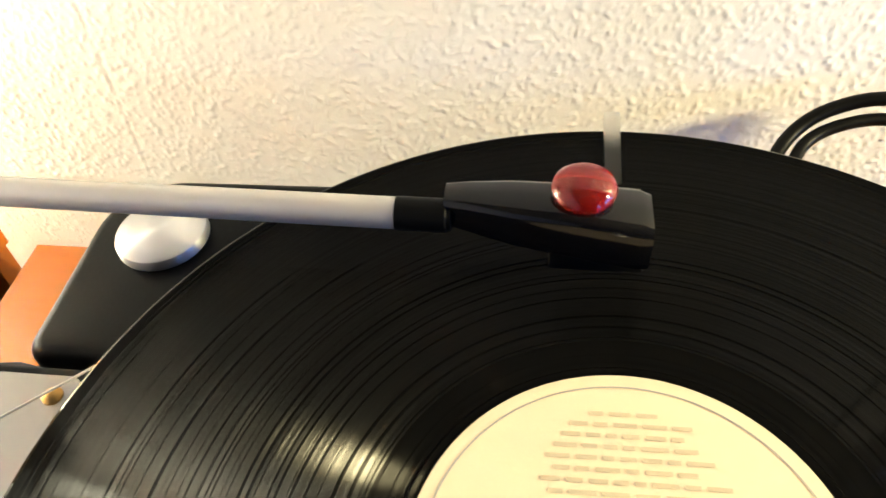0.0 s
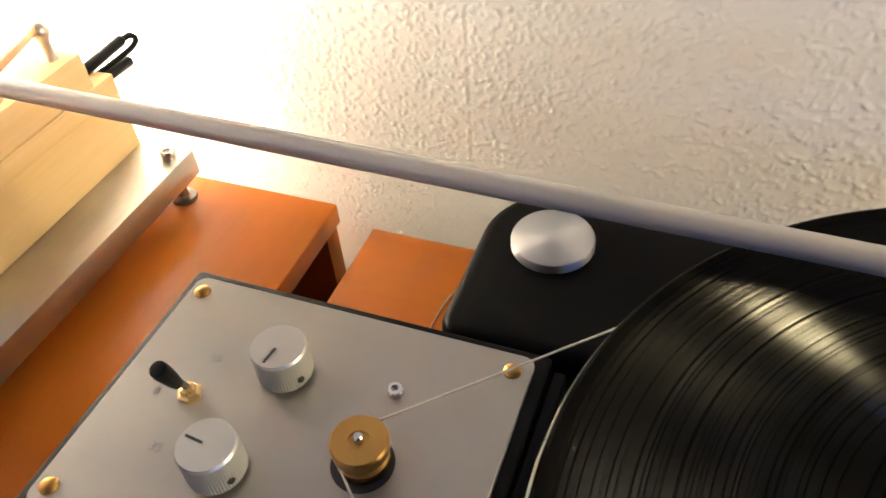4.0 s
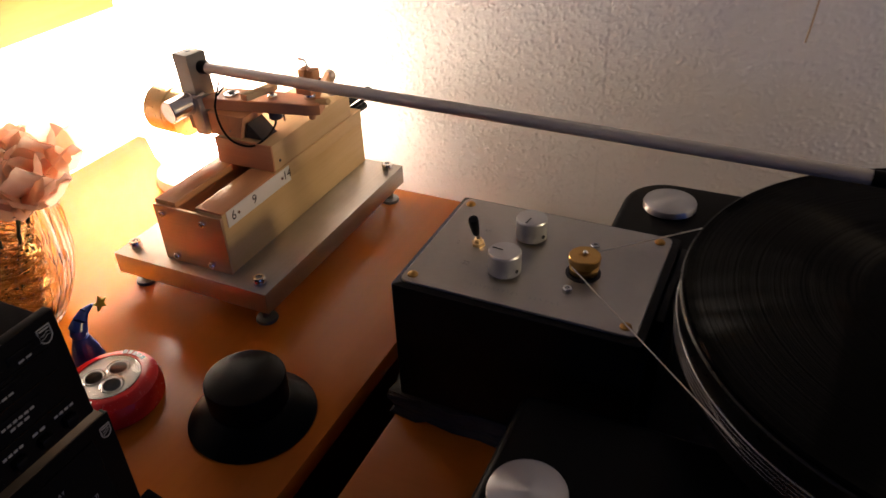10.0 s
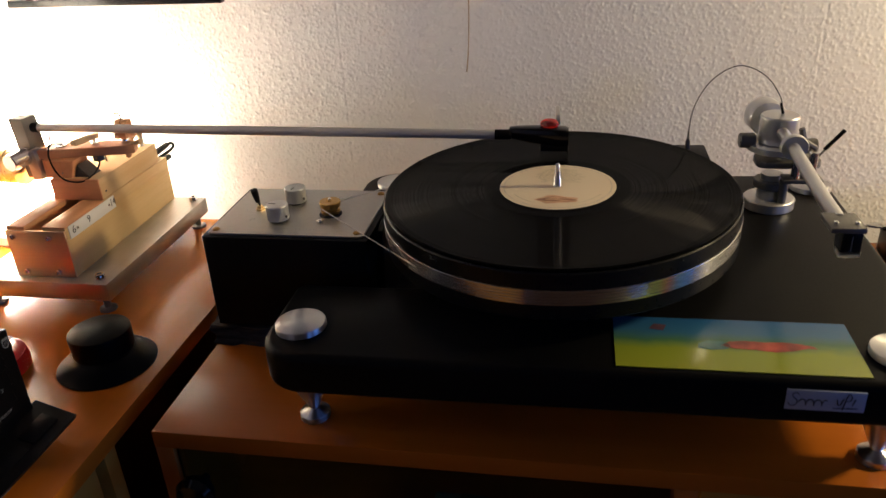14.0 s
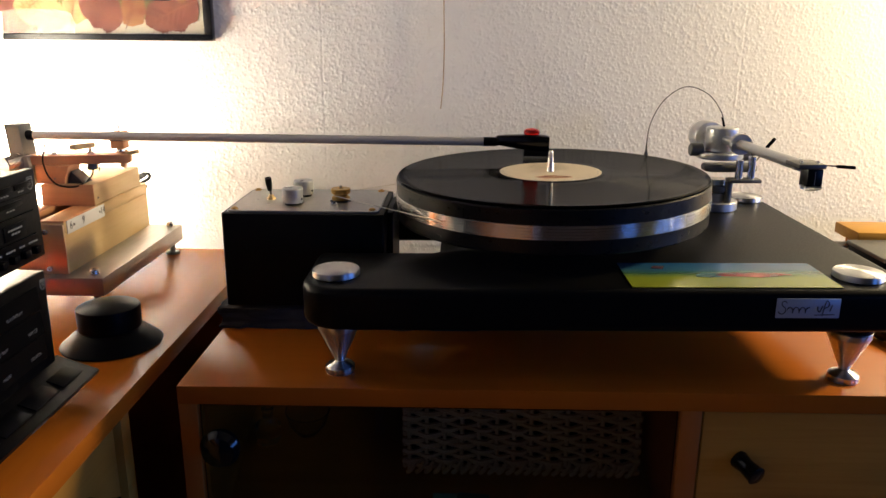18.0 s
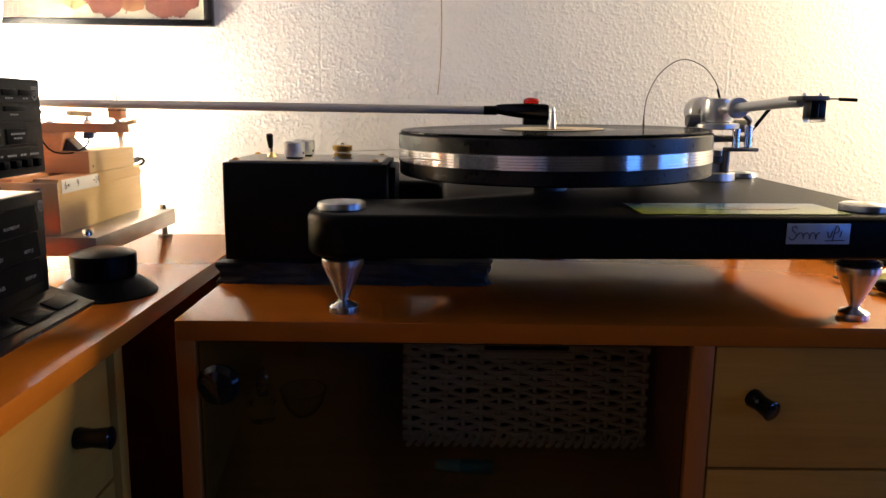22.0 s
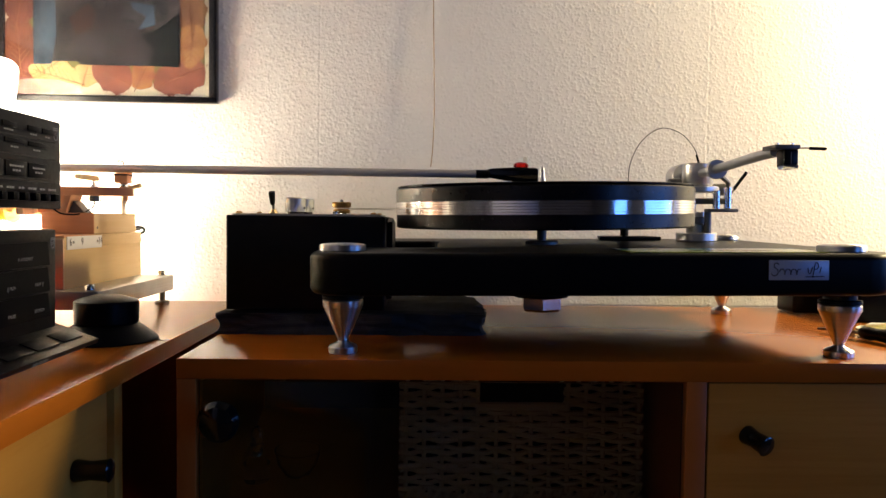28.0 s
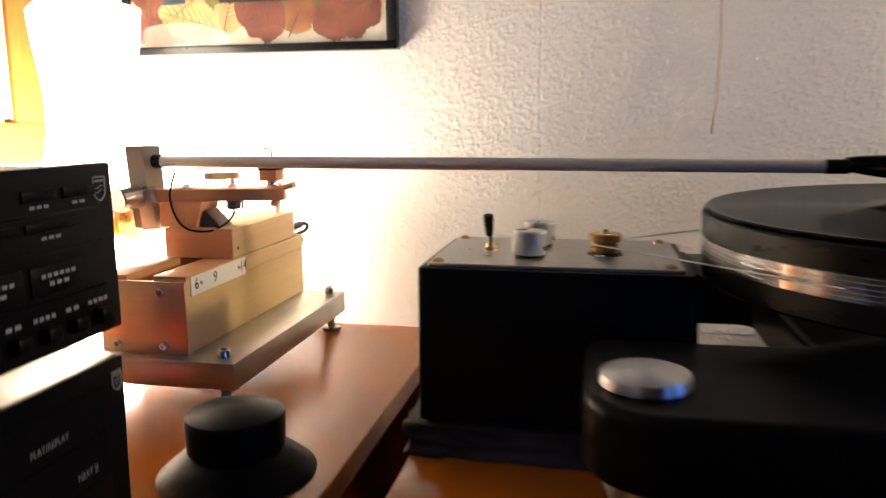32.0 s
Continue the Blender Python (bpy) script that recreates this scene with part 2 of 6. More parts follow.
def vinyl(m, nodes, links, bsdf, add):
    """Black vinyl: concentric grooves, bands of tracks, glossy and stretched along the radius."""
    tc = add("ShaderNodeTexCoord")
    sep = add("ShaderNodeSeparateXYZ")
    links.new(tc.outputs["Object"], sep.inputs[0])
    flat = add("ShaderNodeCombineXYZ")
    links.new(sep.outputs[0], flat.inputs[0]), links.new(sep.outputs[1], flat.inputs[1])
    ln = add("ShaderNodeVectorMath")
    ln.operation = "LENGTH"
    links.new(flat.outputs[0], ln.inputs[0])
    rad = add("ShaderNodeMath")
    rad.operation = "MULTIPLY"
    links.new(ln.outputs["Value"], rad.inputs[0])
    rad.inputs[1].default_value = 1 / 0.1508
    ring = add("ShaderNodeTexNoise", Scale=120.0, Detail=5.0, Roughness=0.6)
    ring.noise_dimensions = "1D"
    links.new(rad.outputs[0], ring.inputs["W"])
    rough = ramp(add, links, rad.outputs[0], [(0.36, (0.03,) * 3), (0.425, (0.05,) * 3), (0.60, (0.05,) * 3), (0.606, (0.03,) * 3), (0.612, (0.05,) * 3), (0.96, (0.05,) * 3), (0.975, (0.03,) * 3)])
    add_r = add("ShaderNodeMath")
    add_r.operation = "MULTIPLY_ADD"
    links.new(ring.outputs[0], add_r.inputs[0])
    add_r.inputs[1].default_value = 0.02
    links.new(rough, add_r.inputs[2])
    links.new(add_r.outputs[0], bsdf.inputs["Roughness"])
    links.new(ramp(add, links, ring.outputs[0], [(0.3, (0.0012, 0.0012, 0.0011)), (0.7, (0.0022, 0.0022, 0.0020))]), bsdf.inputs["Base Color"])
    tan = add("ShaderNodeTangent")
    tan.direction_type, tan.axis = "RADIAL", "Z"
    out = nodes["Material Output"]
    geo = add("ShaderNodeNewGeometry")
    unit = add("ShaderNodeVectorMath")
    unit.operation = "NORMALIZE"
    links.new(flat.outputs[0], unit.inputs[0])
    slope = add("ShaderNodeMapRange")
    links.new(ring.outputs[0], slope.inputs[0])
    slope.inputs[1].default_value, slope.inputs[2].default_value = 0.3, 0.7
    slope.inputs[3].default_value, slope.inputs[4].default_value = 0.96, 1.04
    walls = []
    for sign, steep in ((1, 1.12), (-1, 1.0)):
        # one wall of the V-shaped groove, leaning outwards or inwards
        k = add("ShaderNodeMath")
        k.operation = "MULTIPLY"
        links.new(slope.outputs[0], k.inputs[0])
        k.inputs[1].default_value = sign * steep
        lean = add("ShaderNodeVectorMath")
        lean.operation = "SCALE"
        links.new(unit.outputs[0], lean.inputs[0]), links.new(k.outputs[0], lean.inputs["Scale"])
        total = add("ShaderNodeVectorMath")
        total.operation = "ADD"
        links.new(geo.outputs["Normal"], total.inputs[0]), links.new(lean.outputs[0], total.inputs[1])
        nrm = add("ShaderNodeVectorMath")
        nrm.operation = "NORMALIZE"
        links.new(total.outputs[0], nrm.inputs[0])
        gloss = add("ShaderNodeMapRange")
        links.new(ring.outputs[0], gloss.inputs[0])
        gloss.inputs[1].default_value, gloss.inputs[2].default_value = 0.37, 0.65
        both = add("ShaderNodeMixShader")
        # a sharp glint and a wide sheen that follows the groove
        for slot, rough_at, aniso, turn, low, high in ((1, 0.125, 0.35, 0.25, 0.012, 0.200), (2, 0.27, 0.86, 0.0, 0.002, 0.014)):
            wall = add("ShaderNodeBsdfPrincipled", Roughness=rough_at, Anisotropic=aniso)
            wall.inputs["Anisotropic Rotation"].default_value = turn
            level = add("ShaderNodeMapRange")
            links.new(gloss.outputs[0], level.inputs[0])
            level.inputs[3].default_value, level.inputs[4].default_value = low, high
            links.new(level.outputs[0], wall.inputs["Specular IOR Level"])
            wall.inputs["Base Color"].default_value = (0.0015, 0.0015, 0.0014, 1)
            links.new(nrm.outputs[0], wall.inputs["Normal"])
            links.new(tan.outputs[0], wall.inputs["Tangent"])
            links.new(wall.outputs[0], both.inputs[slot])
        walls.append(both)
    pair = add("ShaderNodeMixShader")
    links.new(walls[0].outputs[0], pair.inputs[1]), links.new(walls[1].outputs[0], pair.inputs[2])
    land = add("ShaderNodeMixShader")
    # plain vinyl at the rim and round the label, grooves between
    groove = ramp(add, links, rad.outputs[0], [(0.400, (0.15,) * 3), (0.425, (0.62,) * 3), (0.60, (0.62,) * 3), (0.606, (0.3,) * 3), (0.612, (0.62,) * 3), (0.78, (0.62,) * 3), (0.786, (0.3,) * 3), (0.792, (0.62,) * 3), (0.955, (0.62,) * 3), (0.970, (0.15,) * 3)])
    links.new(groove, land.inputs[0])
    bsdf.inputs["Specular IOR Level"].default_value = 0.02
    links.new(bsdf.outputs[0], land.inputs[1]), links.new(pair.outputs[0], land.inputs[2])
    links.new(land.outputs[0], out.inputs["Surface"])


def glass(name, colour, rough=0.02, ior=1.45):
    def build(m, nodes, links, bsdf, add):
        bsdf.inputs["Base Color"].default_value = (*colour, 1)
        bsdf.inputs["Transmission Weight"].default_value = 1.0
        bsdf.inputs["IOR"].default_value = ior
        n = add("ShaderNodeTexNoise", Scale=40.0, Detail=3.0)
        links.new(coords(add, links), n.inputs[0])
        links.new(ramp(add, links, n.outputs[0], [(0.3, (rough,) * 3), (0.8, (rough * 2.5,) * 3)]), bsdf.inputs["Roughness"])
    return material(name, build)


def glow(name, colour, strength):
    def build(m, nodes, links, bsdf, add):
        bsdf.inputs["Base Color"].default_value = (0.85, 0.82, 0.75, 1)
        bsdf.inputs["Emission Color"].default_value = (*colour, 1)
        bsdf.inputs["Emission Strength"].default_value = strength
        bsdf.inputs["Roughness"].default_value = 0.35
    return material(name, build)


WALLPAPER = material("woodchip_wallpaper", woodchip)
PAPER = material("painted_woodchip_paper", painted_paper)
VINYL = material("black_vinyl", vinyl)
# ceiling colour carries the dimness of the room, well below white paint
DIM_CEILING = paint("dimmed_ceiling_paint", (0.11, 0.105, 0.10), 0.8)
FLOOR = wood("floor_boards", (0.09, 0.05, 0.025), (0.14, 0.08, 0.04), "y", 0.4)
CHERRY_X = wood("cherry_veneer_x", (0.345, 0.095, 0.007), (0.37, 0.105, 0.009), "x", 0.20, 0.5, 0.0)
CHERRY_Y = wood("cherry_veneer_y", (0.43, 0.120, 0.009), (0.46, 0.132, 0.011), "y", 0.20, 0.5, 0.0)
CHERRY_Z = wood("cherry_veneer_z", (0.35, 0.112, 0.019), (0.38, 0.122, 0.022), "z", 0.35, 0.8)
BEECH_X = wood("beech_front_x", (0.38, 0.190, 0.030), (0.44, 0.232, 0.042), "x", 0.4)
BEECH_Y = wood("beech_front_y", (0.45, 0.200, 0.027), (0.50, 0.24, 0.038), "y", 0.4)
PALE_WOOD = wood("pale_maple", (0.60, 0.42, 0.21), (0.65, 0.47, 0.25), "y", 0.5)
PINK_WOOD = wood("reddish_pearwood", (0.56, 0.27, 0.125), (0.62, 0.315, 0.155), "y", 0.45)
PINK_WOOD_X = wood("reddish_pearwood_x", (0.54, 0.25, 0.12), (0.60, 0.29, 0.145), "x", 0.45)
PINE = wood("pine_frame", (0.30, 0.125, 0.025), (0.36, 0.155, 0.034), "z", 0.45)
PINE_Y = wood("pine_frame_y", (0.30, 0.125, 0.025), (0.36, 0.155, 0.034), "y", 0.45)
COPPER = brushed("warm_satin_metal", (0.68, 0.48, 0.34), "x", 0.42)
ALU = brushed("brushed_aluminium", (0.50, 0.485, 0.45), "y", 0.40)
PLATE = paint("matt_aluminium_plate", (0.43, 0.415, 0.39), 0.40, 0.75, 0.06, 40, 0.2)
SILVER = paint("satin_silver", (0.58, 0.58, 0.58), 0.34, 0.85, 0.08, 50, 0.1)
CHROME = paint("polished_steel", (0.70, 0.70, 0.70), 0.22, 1.0, 0.05, 50, 0.0)
FOOT_STEEL = turned("turned_steel", (0.68, 0.68, 0.68), 0.30)
CAP_STEEL = turned("turned_cap", (0.58, 0.58, 0.58), 0.40)
# dark grey with the unlit room's gloom in it, for walls out of view
DIM_WALL = paint("dimmed_wall_paint", (0.11, 0.105, 0.10), 0.85)
ROD = paint("anodised_rod", (0.56, 0.53, 0.50), 0.44, 0.6, 0.06, 60, 0.0)
DARK_METAL = paint("grey_cast_block", (0.13, 0.125, 0.112), 0.42, 0.5, 0.15, 60, 0.2)
BRASS = paint("turned_brass", (0.48, 0.29, 0.09), 0.34, 1.0, 0.15, 60, 0.1)
BRASS_PALE = paint("pale_brass", (0.75, 0.55, 0.28), 0.30, 1.0, 0.12, 60, 0.1)
BLACK_SATIN = paint("black_satin_lacquer", (0.004, 0.004, 0.004), 0.36, 0.0, 0.2, 80, 0.15, spec=0.06)
BLACK_PLASTIC = paint("black_plastic", (0.004, 0.004, 0.004), 0.32, 0.0, 0.2, 80, 0.1, spec=0.18)
BLACK_BOX = paint("black_paint", (0.004, 0.004, 0.004), 0.45, 0.0, 0.2, 80, 0.15, spec=0.12)
BLACK_GLOSS = paint("black_gloss", (0.005, 0.005, 0.005), 0.12, 0.0, 0.2, 60, 0.0, spec=0.3)
RUBBER = paint("dark_rubber", (0.003, 0.003, 0.003), 0.40, 0.0, 0.2, 60, 0.1, spec=0.07)
ACRYLIC_BLACK = paint("black_platter", (0.005, 0.005, 0.005), 0.30, 0.0, 0.2, 40, 0.0, spec=0.20)
STEEL_BAND = turned("steel_band", (0.66, 0.66, 0.66), 0.17)
SLATE = paint("dark_slate", (0.050, 0.043, 0.036), 0.7, 0.0, 0.5, 120, 0.9, 0.15)
WHITE = paint("white_print", (0.78, 0.78, 0.77), 0.5, 0.0, 0.03)
CREAM = paint("cream_label_paper", (0.69, 0.585, 0.435), 0.55, 0.0, 0.04)
PRINT = paint("grey_print", (0.30, 0.26, 0.20), 0.6, 0.0, 0.1)
PRINT_FAINT = paint("faint_print", (0.34, 0.34, 0.34), 0.6, 0.0, 0.1)
PRINT_LIGHT = paint("pale_print", (0.50, 0.43, 0.31), 0.6, 0.0, 0.1)
PEACH_PRINT = paint("peach_print", (0.60, 0.36, 0.22), 0.6, 0.0, 0.3, 200)
INK = paint("black_ink", (0.02, 0.02, 0.025), 0.5, 0.0, 0.1)
GREY_PRINT = paint("panel_print", (0.17, 0.175, 0.18), 0.5, 0.0, 0.1)
THREAD = paint("white_thread", (0.68, 0.66, 0.60), 0.8, 0.0, 0.1)
WIRE_BROWN = paint("brown_wire", (0.38, 0.27, 0.16), 0.5)
GLASS_CLEAR = glass("clear_glass", (0.95, 0.97, 0.97))
PICTURE_GLASS = glass("picture_glass", (0.96, 0.97, 0.97), 0.003, 1.3)
FROSTED = glass("frosted_plastic", (0.85, 0.84, 0.80), 0.25)
GLASS_SMOKE = glass("smoked_glass", (0.60, 0.585, 0.53), 0.02, 1.25)
WICKER = wood("wicker", (0.52, 0.42, 0.25), (0.68, 0.57, 0.37), "x", 0.6)
RED_PLASTIC = paint("red_plastic", (0.50, 0.012, 0.012), 0.25, 0.0, 0.1)
LAMP_GLASS = glow("lit_opal_glass", (1.0, 0.83, 0.60), 112.0)
LAMP_UPPER = glow("lit_opal_upper", (1.0, 0.83, 0.60), 54.0)
LAMP_RIM = glow("lit_opal_rim", (1.0, 0.84, 0.62), 12.0)


# ---- building helpers ----
def bm_box(x0, x1, y0, y1, z0, z1, r=0.0, seg=2):
    bm = bmesh.new()
    m = Matrix.Translation(((x0 + x1) / 2, (y0 + y1) / 2, (z0 + z1) / 2)) @ Matrix.Diagonal((x1 - x0, y1 - y0, z1 - z0, 1))
    bmesh.ops.create_cube(bm, size=1, matrix=m)
    if r:
        bmesh.ops.bevel(bm, geom=bm.edges[:], offset=r, segments=seg, profile=0.5, affect="EDGES")
    return bm


def bm_lathe(profile, place, axis=(0, 0, 1), steps=40):
    """Turns a profile of (radius, height) about an axis through place."""
    bm = bmesh.new()
    turn = Vector((0, 0, 1)).rotation_difference(Vector(axis).normalized()).to_matrix()
    rings = []
    for r, h in profile:
        if r < 1e-6:
            rings.append([bm.verts.new(Vector(place) + turn @ Vector((0, 0, h)))])
        else:
            rings.append([bm.verts.new(Vector(place) + turn @ Vector((r * math.cos(2 * math.pi * k / steps), r * math.sin(2 * math.pi * k / steps), h))) for k in range(steps)])
    for a, b in zip(rings, rings[1:]):
        for k in range(steps):
            quad = [a[k % len(a)], a[(k + 1) % len(a)], b[(k + 1) % len(b)], b[k % len(b)]]
            seen = list(dict.fromkeys(quad))
            if len(seen) > 2:
                bm.faces.new(seen)
    for ring, flip in ((rings[0], True), (rings[-1], False)):
        if len(ring) > 1:
            bm.faces.new(ring[::-1] if flip else ring)
    bmesh.ops.recalc_face_normals(bm, faces=bm.faces)
    return bm


def bm_rod(a, b, r, r2=None, steps=20, ease=0.0):
    a, b = Vector(a), Vector(b)
    n, r2 = (b - a).length, r if r2 is None else r2
    prof = [(r, 0), (r2, n)]
    if ease:
        prof = [(r - ease, 0), (r, ease), (r2, n - ease), (r2 - ease, n)]
    return bm_lathe(prof, a, b - a, steps)


def bm_tube(points, r, steps=8, smooth=6):
    """A round cord along a smooth line through the points."""
    pts = [Vector(p) for p in points]
    line = []
    ext = [2 * pts[0] - pts[1]] + pts + [2 * pts[-1] - pts[-2]]
    for i in range(len(pts) - 1):
        p0, p1, p2, p3 = ext[i:i + 4]
        for k in range(smooth):
            t = k / smooth
            line.append(0.5 * ((2 * p1) + (p2 - p0) * t + (2 * p0 - 5 * p1 + 4 * p2 - p3) * t * t + (3 * p1 - p0 - 3 * p2 + p3) * t ** 3))
    line.append(pts[-1])
    bm = bmesh.new()
    rings, side = [], None
    for i, p in enumerate(line):
        d = (line[min(i + 1, len(line) - 1)] - line[max(i - 1, 0)]).normalized()
        side = (side - d * side.dot(d)).normalized() if side is not None else d.orthogonal().normalized()
        up = d.cross(side)
        rings.append([bm.verts.new(p + r * (math.cos(2 * math.pi * k / steps) * side + math.sin(2 * math.pi * k / steps) * up)) for k in range(steps)])
    for a, b in zip(rings, rings[1:]):
        for k in range(steps):
            bm.faces.new((a[k], a[(k + 1) % steps], b[(k + 1) % steps], b[k]))
    bm.faces.new(rings[0][::-1]), bm.faces.new(rings[-1])
    return bm


def bm_slab(outline, z0, z1, r=0.0, seg=2, axes="xy"):
    """A flat outline of (u, v) raised from z0 to z1; axes says which two world axes u and v are."""
    bm = bmesh.new()

    def at(u, v, w):
        return {"xy": (u, v, w), "xz": (u, w, v), "yz": (w, u, v)}[axes]

    lo = [bm.verts.new(at(u, v, z0)) for u, v in outline]
    hi = [bm.verts.new(at(u, v, z1)) for u, v in outline]
    n = len(outline)
    bm.faces.new(lo[::-1]), bm.faces.new(hi)
    for k in range(n):
        bm.faces.new((lo[k], lo[(k + 1) % n], hi[(k + 1) % n], hi[k]))
    bmesh.ops.recalc_face_normals(bm, faces=bm.faces)
    if r:
        rim = [e for e in bm.edges if e.verts[0] in lo and e.verts[1] in lo or e.verts[0] in hi and e.verts[1] in hi]
        bmesh.ops.bevel(bm, geom=rim, offset=r, segments=seg, profile=0.5, affect="EDGES")
    return bm


def round_outline(x0, x1, y0, y1, r, steps=8):
    out = []
    for cx, cy, a in ((x1 - r, y0 + r, -90), (x1 - r, y1 - r, 0), (x0 + r, y1 - r, 90), (x0 + r, y0 + r, 180)):
        out += [(cx + r * math.cos(radians(a + 90 * k / steps)), cy + r * math.sin(radians(a + 90 * k / steps))) for k in range(steps + 1)]
    return out


def join(*meshes):
    bm = bmesh.new()
    for other in meshes:
        me = bpy.data.meshes.new("joined")
        other.to_mesh(me)
        bm.from_mesh(me)
        bpy.data.meshes.remove(me)
        other.free()
    return bm


def moved(bm, m):
    bmesh.ops.transform(bm, matrix=m, verts=bm.verts)
    return bm


def about(x, y, z, rx=0, ry=0, rz=0):
    return pose(x, y, z, rx, ry, rz) @ Matrix.Translation((-x, -y, -z))


def mesh_of(name, bm, mat, origin, smooth):
    me = bpy.data.meshes.new(name)
    bmesh.ops.transform(bm, matrix=Matrix.Translation(-Vector(origin)), verts=bm.verts)
    bm.to_mesh(me)
    bm.free()
    me.materials.append(mat)
    if smooth:
        me.shade_smooth()
        me.set_sharp_from_angle(angle=radians(smooth))
    return me


ORIGINS = {}


def thing(name, origin, label, category, group="", kind=""):
    """A thing made of parts: an Empty at its base."""
    ob = new(name)
    ob.location = origin
    ob.empty_display_size = 0.02
    ORIGINS[ob.name] = origin
    return tagged(ob, label, category, group, kind)


def part(name, bm, mat, parent, label="", smooth=35):
    """One mesh, built in world places, under a thing or under a part of it."""
    origin = ORIGINS[parent.name]
    ob = new(name, mesh_of(name, bm, mat, origin, smooth))
    ob.parent = parent
    ORIGINS[ob.name] = origin
    return tagged(ob, label) if label else ob


def solid(name, bm, mat, origin, label, category, group="", kind="", smooth=35):
    """A thing that is one mesh."""
    ob = new(name, mesh_of(name, bm, mat, origin, smooth))
    ob.location = origin
    ORIGINS[ob.name] = origin
    return tagged(ob, label, category, group, kind)


def socket_screw(parent, x, y, z, r, h, axis=(0, 0, 1), mat=None, name="screw"):
    """A screw head with a recessed socket."""
    prof = [(r, 0), (r, h * 0.8), (r * 0.85, h), (r * 0.5, h), (r * 0.5, h * 0.45), (0, h * 0.45)]
    return part(name, bm_lathe(prof, (x, y, z), axis, 20), mat or CHROME, parent)


# ---- the room ----
solid("floor", bm_box(-1.7, 2.5, -4.1, 0.6, -0.05, 0), FLOOR, (0, 0, 0), "brown wooden floor in the dark", "floor", kind="structure")
solid("ceiling", bm_box(-1.7, 2.5, -4.1, 0.6, 2.45, 2.5), DIM_CEILING, (0, 0, 2.45), "plain unseen ceiling, the room's dimness put into its colour", "ceiling", kind="structure")
north = solid("wall_north", bm_box(-1.7, 2.5, WALL_Y, WALL_Y + 0.1, 0, 2.45), WALLPAPER, (0, 0, 0), "white woodchip wallpaper on the wall behind the turntable", "wall", kind="structure")
# south and east walls: unseen, their shade is in the paint colour
solid("wall_south", bm_box(-1.7, 2.5, -4.1, -4.0, 0, 2.45), DIM_WALL, (0, -4.0, 0), "plain unseen woodchip wall, white dimmed to dark grey", "wall", kind="structure")
solid("wall_west", bm_box(-1.7, -0.515, -4.0, WALL_Y, 0, 2.45), WALLPAPER, (-0.515, 0, 0), "white woodchip wallpaper on the wall behind the cabinet", "wall", kind="structure")
EAST = 2.4
E1 = EAST + 0.1
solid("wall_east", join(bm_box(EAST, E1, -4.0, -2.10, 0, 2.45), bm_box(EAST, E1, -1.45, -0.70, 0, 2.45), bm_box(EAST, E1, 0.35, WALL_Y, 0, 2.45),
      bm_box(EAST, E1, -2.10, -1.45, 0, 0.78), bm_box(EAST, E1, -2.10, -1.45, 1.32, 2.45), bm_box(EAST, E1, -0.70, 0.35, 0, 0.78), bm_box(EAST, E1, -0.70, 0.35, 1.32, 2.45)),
      DIM_WALL, (EAST, 0, 0), "plain wall with two window openings, dimmed to dark grey", "wall", kind="structure")
# the woodchip relief of the wallpaper, with the joints between its strips, as a height field
def chip_relief(x0, x1, z0, z1, step, seams):
    cols, rows = int((x1 - x0) / step) + 1, int((z1 - z0) / step) + 1
    rng = np.random.default_rng(11)
    field = np.zeros((rows, cols))
    reach = 5
    for count, long0, long1, slim0, slim1, high0, high1 in ((0.022, 1.2, 2.3, 1.0, 1.5, 0.00036, 0.00070), (0.060, 0.8, 1.3, 0.75, 1.1, 0.00024, 0.00052)):
        n = int(count * rows * cols)
        cx, cz = rng.uniform(0, cols - 1, n), rng.uniform(0, rows - 1, n)
        a, long = rng.uniform(0, math.pi, n), rng.uniform(long0, long1, n)
        slim, high = rng.uniform(slim0, slim1, n), rng.uniform(high0, high1, n)
        for dz in range(-reach, reach + 1):
            for dx in range(-reach, reach + 1):
                ix, iz = np.rint(cx).astype(int) + dx, np.rint(cz).astype(int) + dz
                u, w = ix - cx, iz - cz
                p = (np.cos(a) * u + np.sin(a) * w) / long
                q = (np.cos(a) * w - np.sin(a) * u) / slim
                h = high * np.exp(-(p * p + q * q) ** 1.35 * 0.7)
                ok = (ix >= 0) & (ix < cols) & (iz >= 0) & (iz < rows)
                np.maximum.at(field, (iz[ok], ix[ok]), h[ok])
    xs, zs = x0 + step * np.arange(cols), z0 + step * np.arange(rows)
    for k, sx in enumerate(seams):
        line = sx + 0.0006 * np.sin(17 * zs + k)[:, None]
        field += (0.00012, 0.00014)[k] * np.exp(-((xs[None] - line) / 0.0016) ** 2) - (0.00025, 0.00026)[k] * np.exp(-((xs[None] - line - 0.0024) / 0.0012) ** 2)
    gx, gz = np.meshgrid(xs, zs)
    verts = np.stack([gx, WALL_Y - 0.0006 - field, gz], -1).reshape(-1, 3)
    k = (np.arange(rows - 1)[:, None] * cols + np.arange(cols - 1)[None]).ravel()
    quads = np.stack([k, k + 1, k + cols + 1, k + cols], -1)
    me = bpy.data.meshes.new("wallpaper")
    me.vertices.add(len(verts)), me.loops.add(quads.size), me.polygons.add(len(quads))
    me.vertices.foreach_set("co", verts.astype(np.float32).ravel())
    me.loops.foreach_set("vertex_index", quads.astype(np.int32).ravel())
    me.polygons.foreach_set("loop_start", np.arange(0, quads.size, 4, dtype=np.int32))
    me.update(calc_edges=True)
    me.shade_smooth()
    me.materials.append(PAPER)
    return me


paper = new("wallpaper", chip_relief(-0.30, 0.92, 0.745, 1.225, 0.001, (0.048, 0.598)))
paper.parent = north
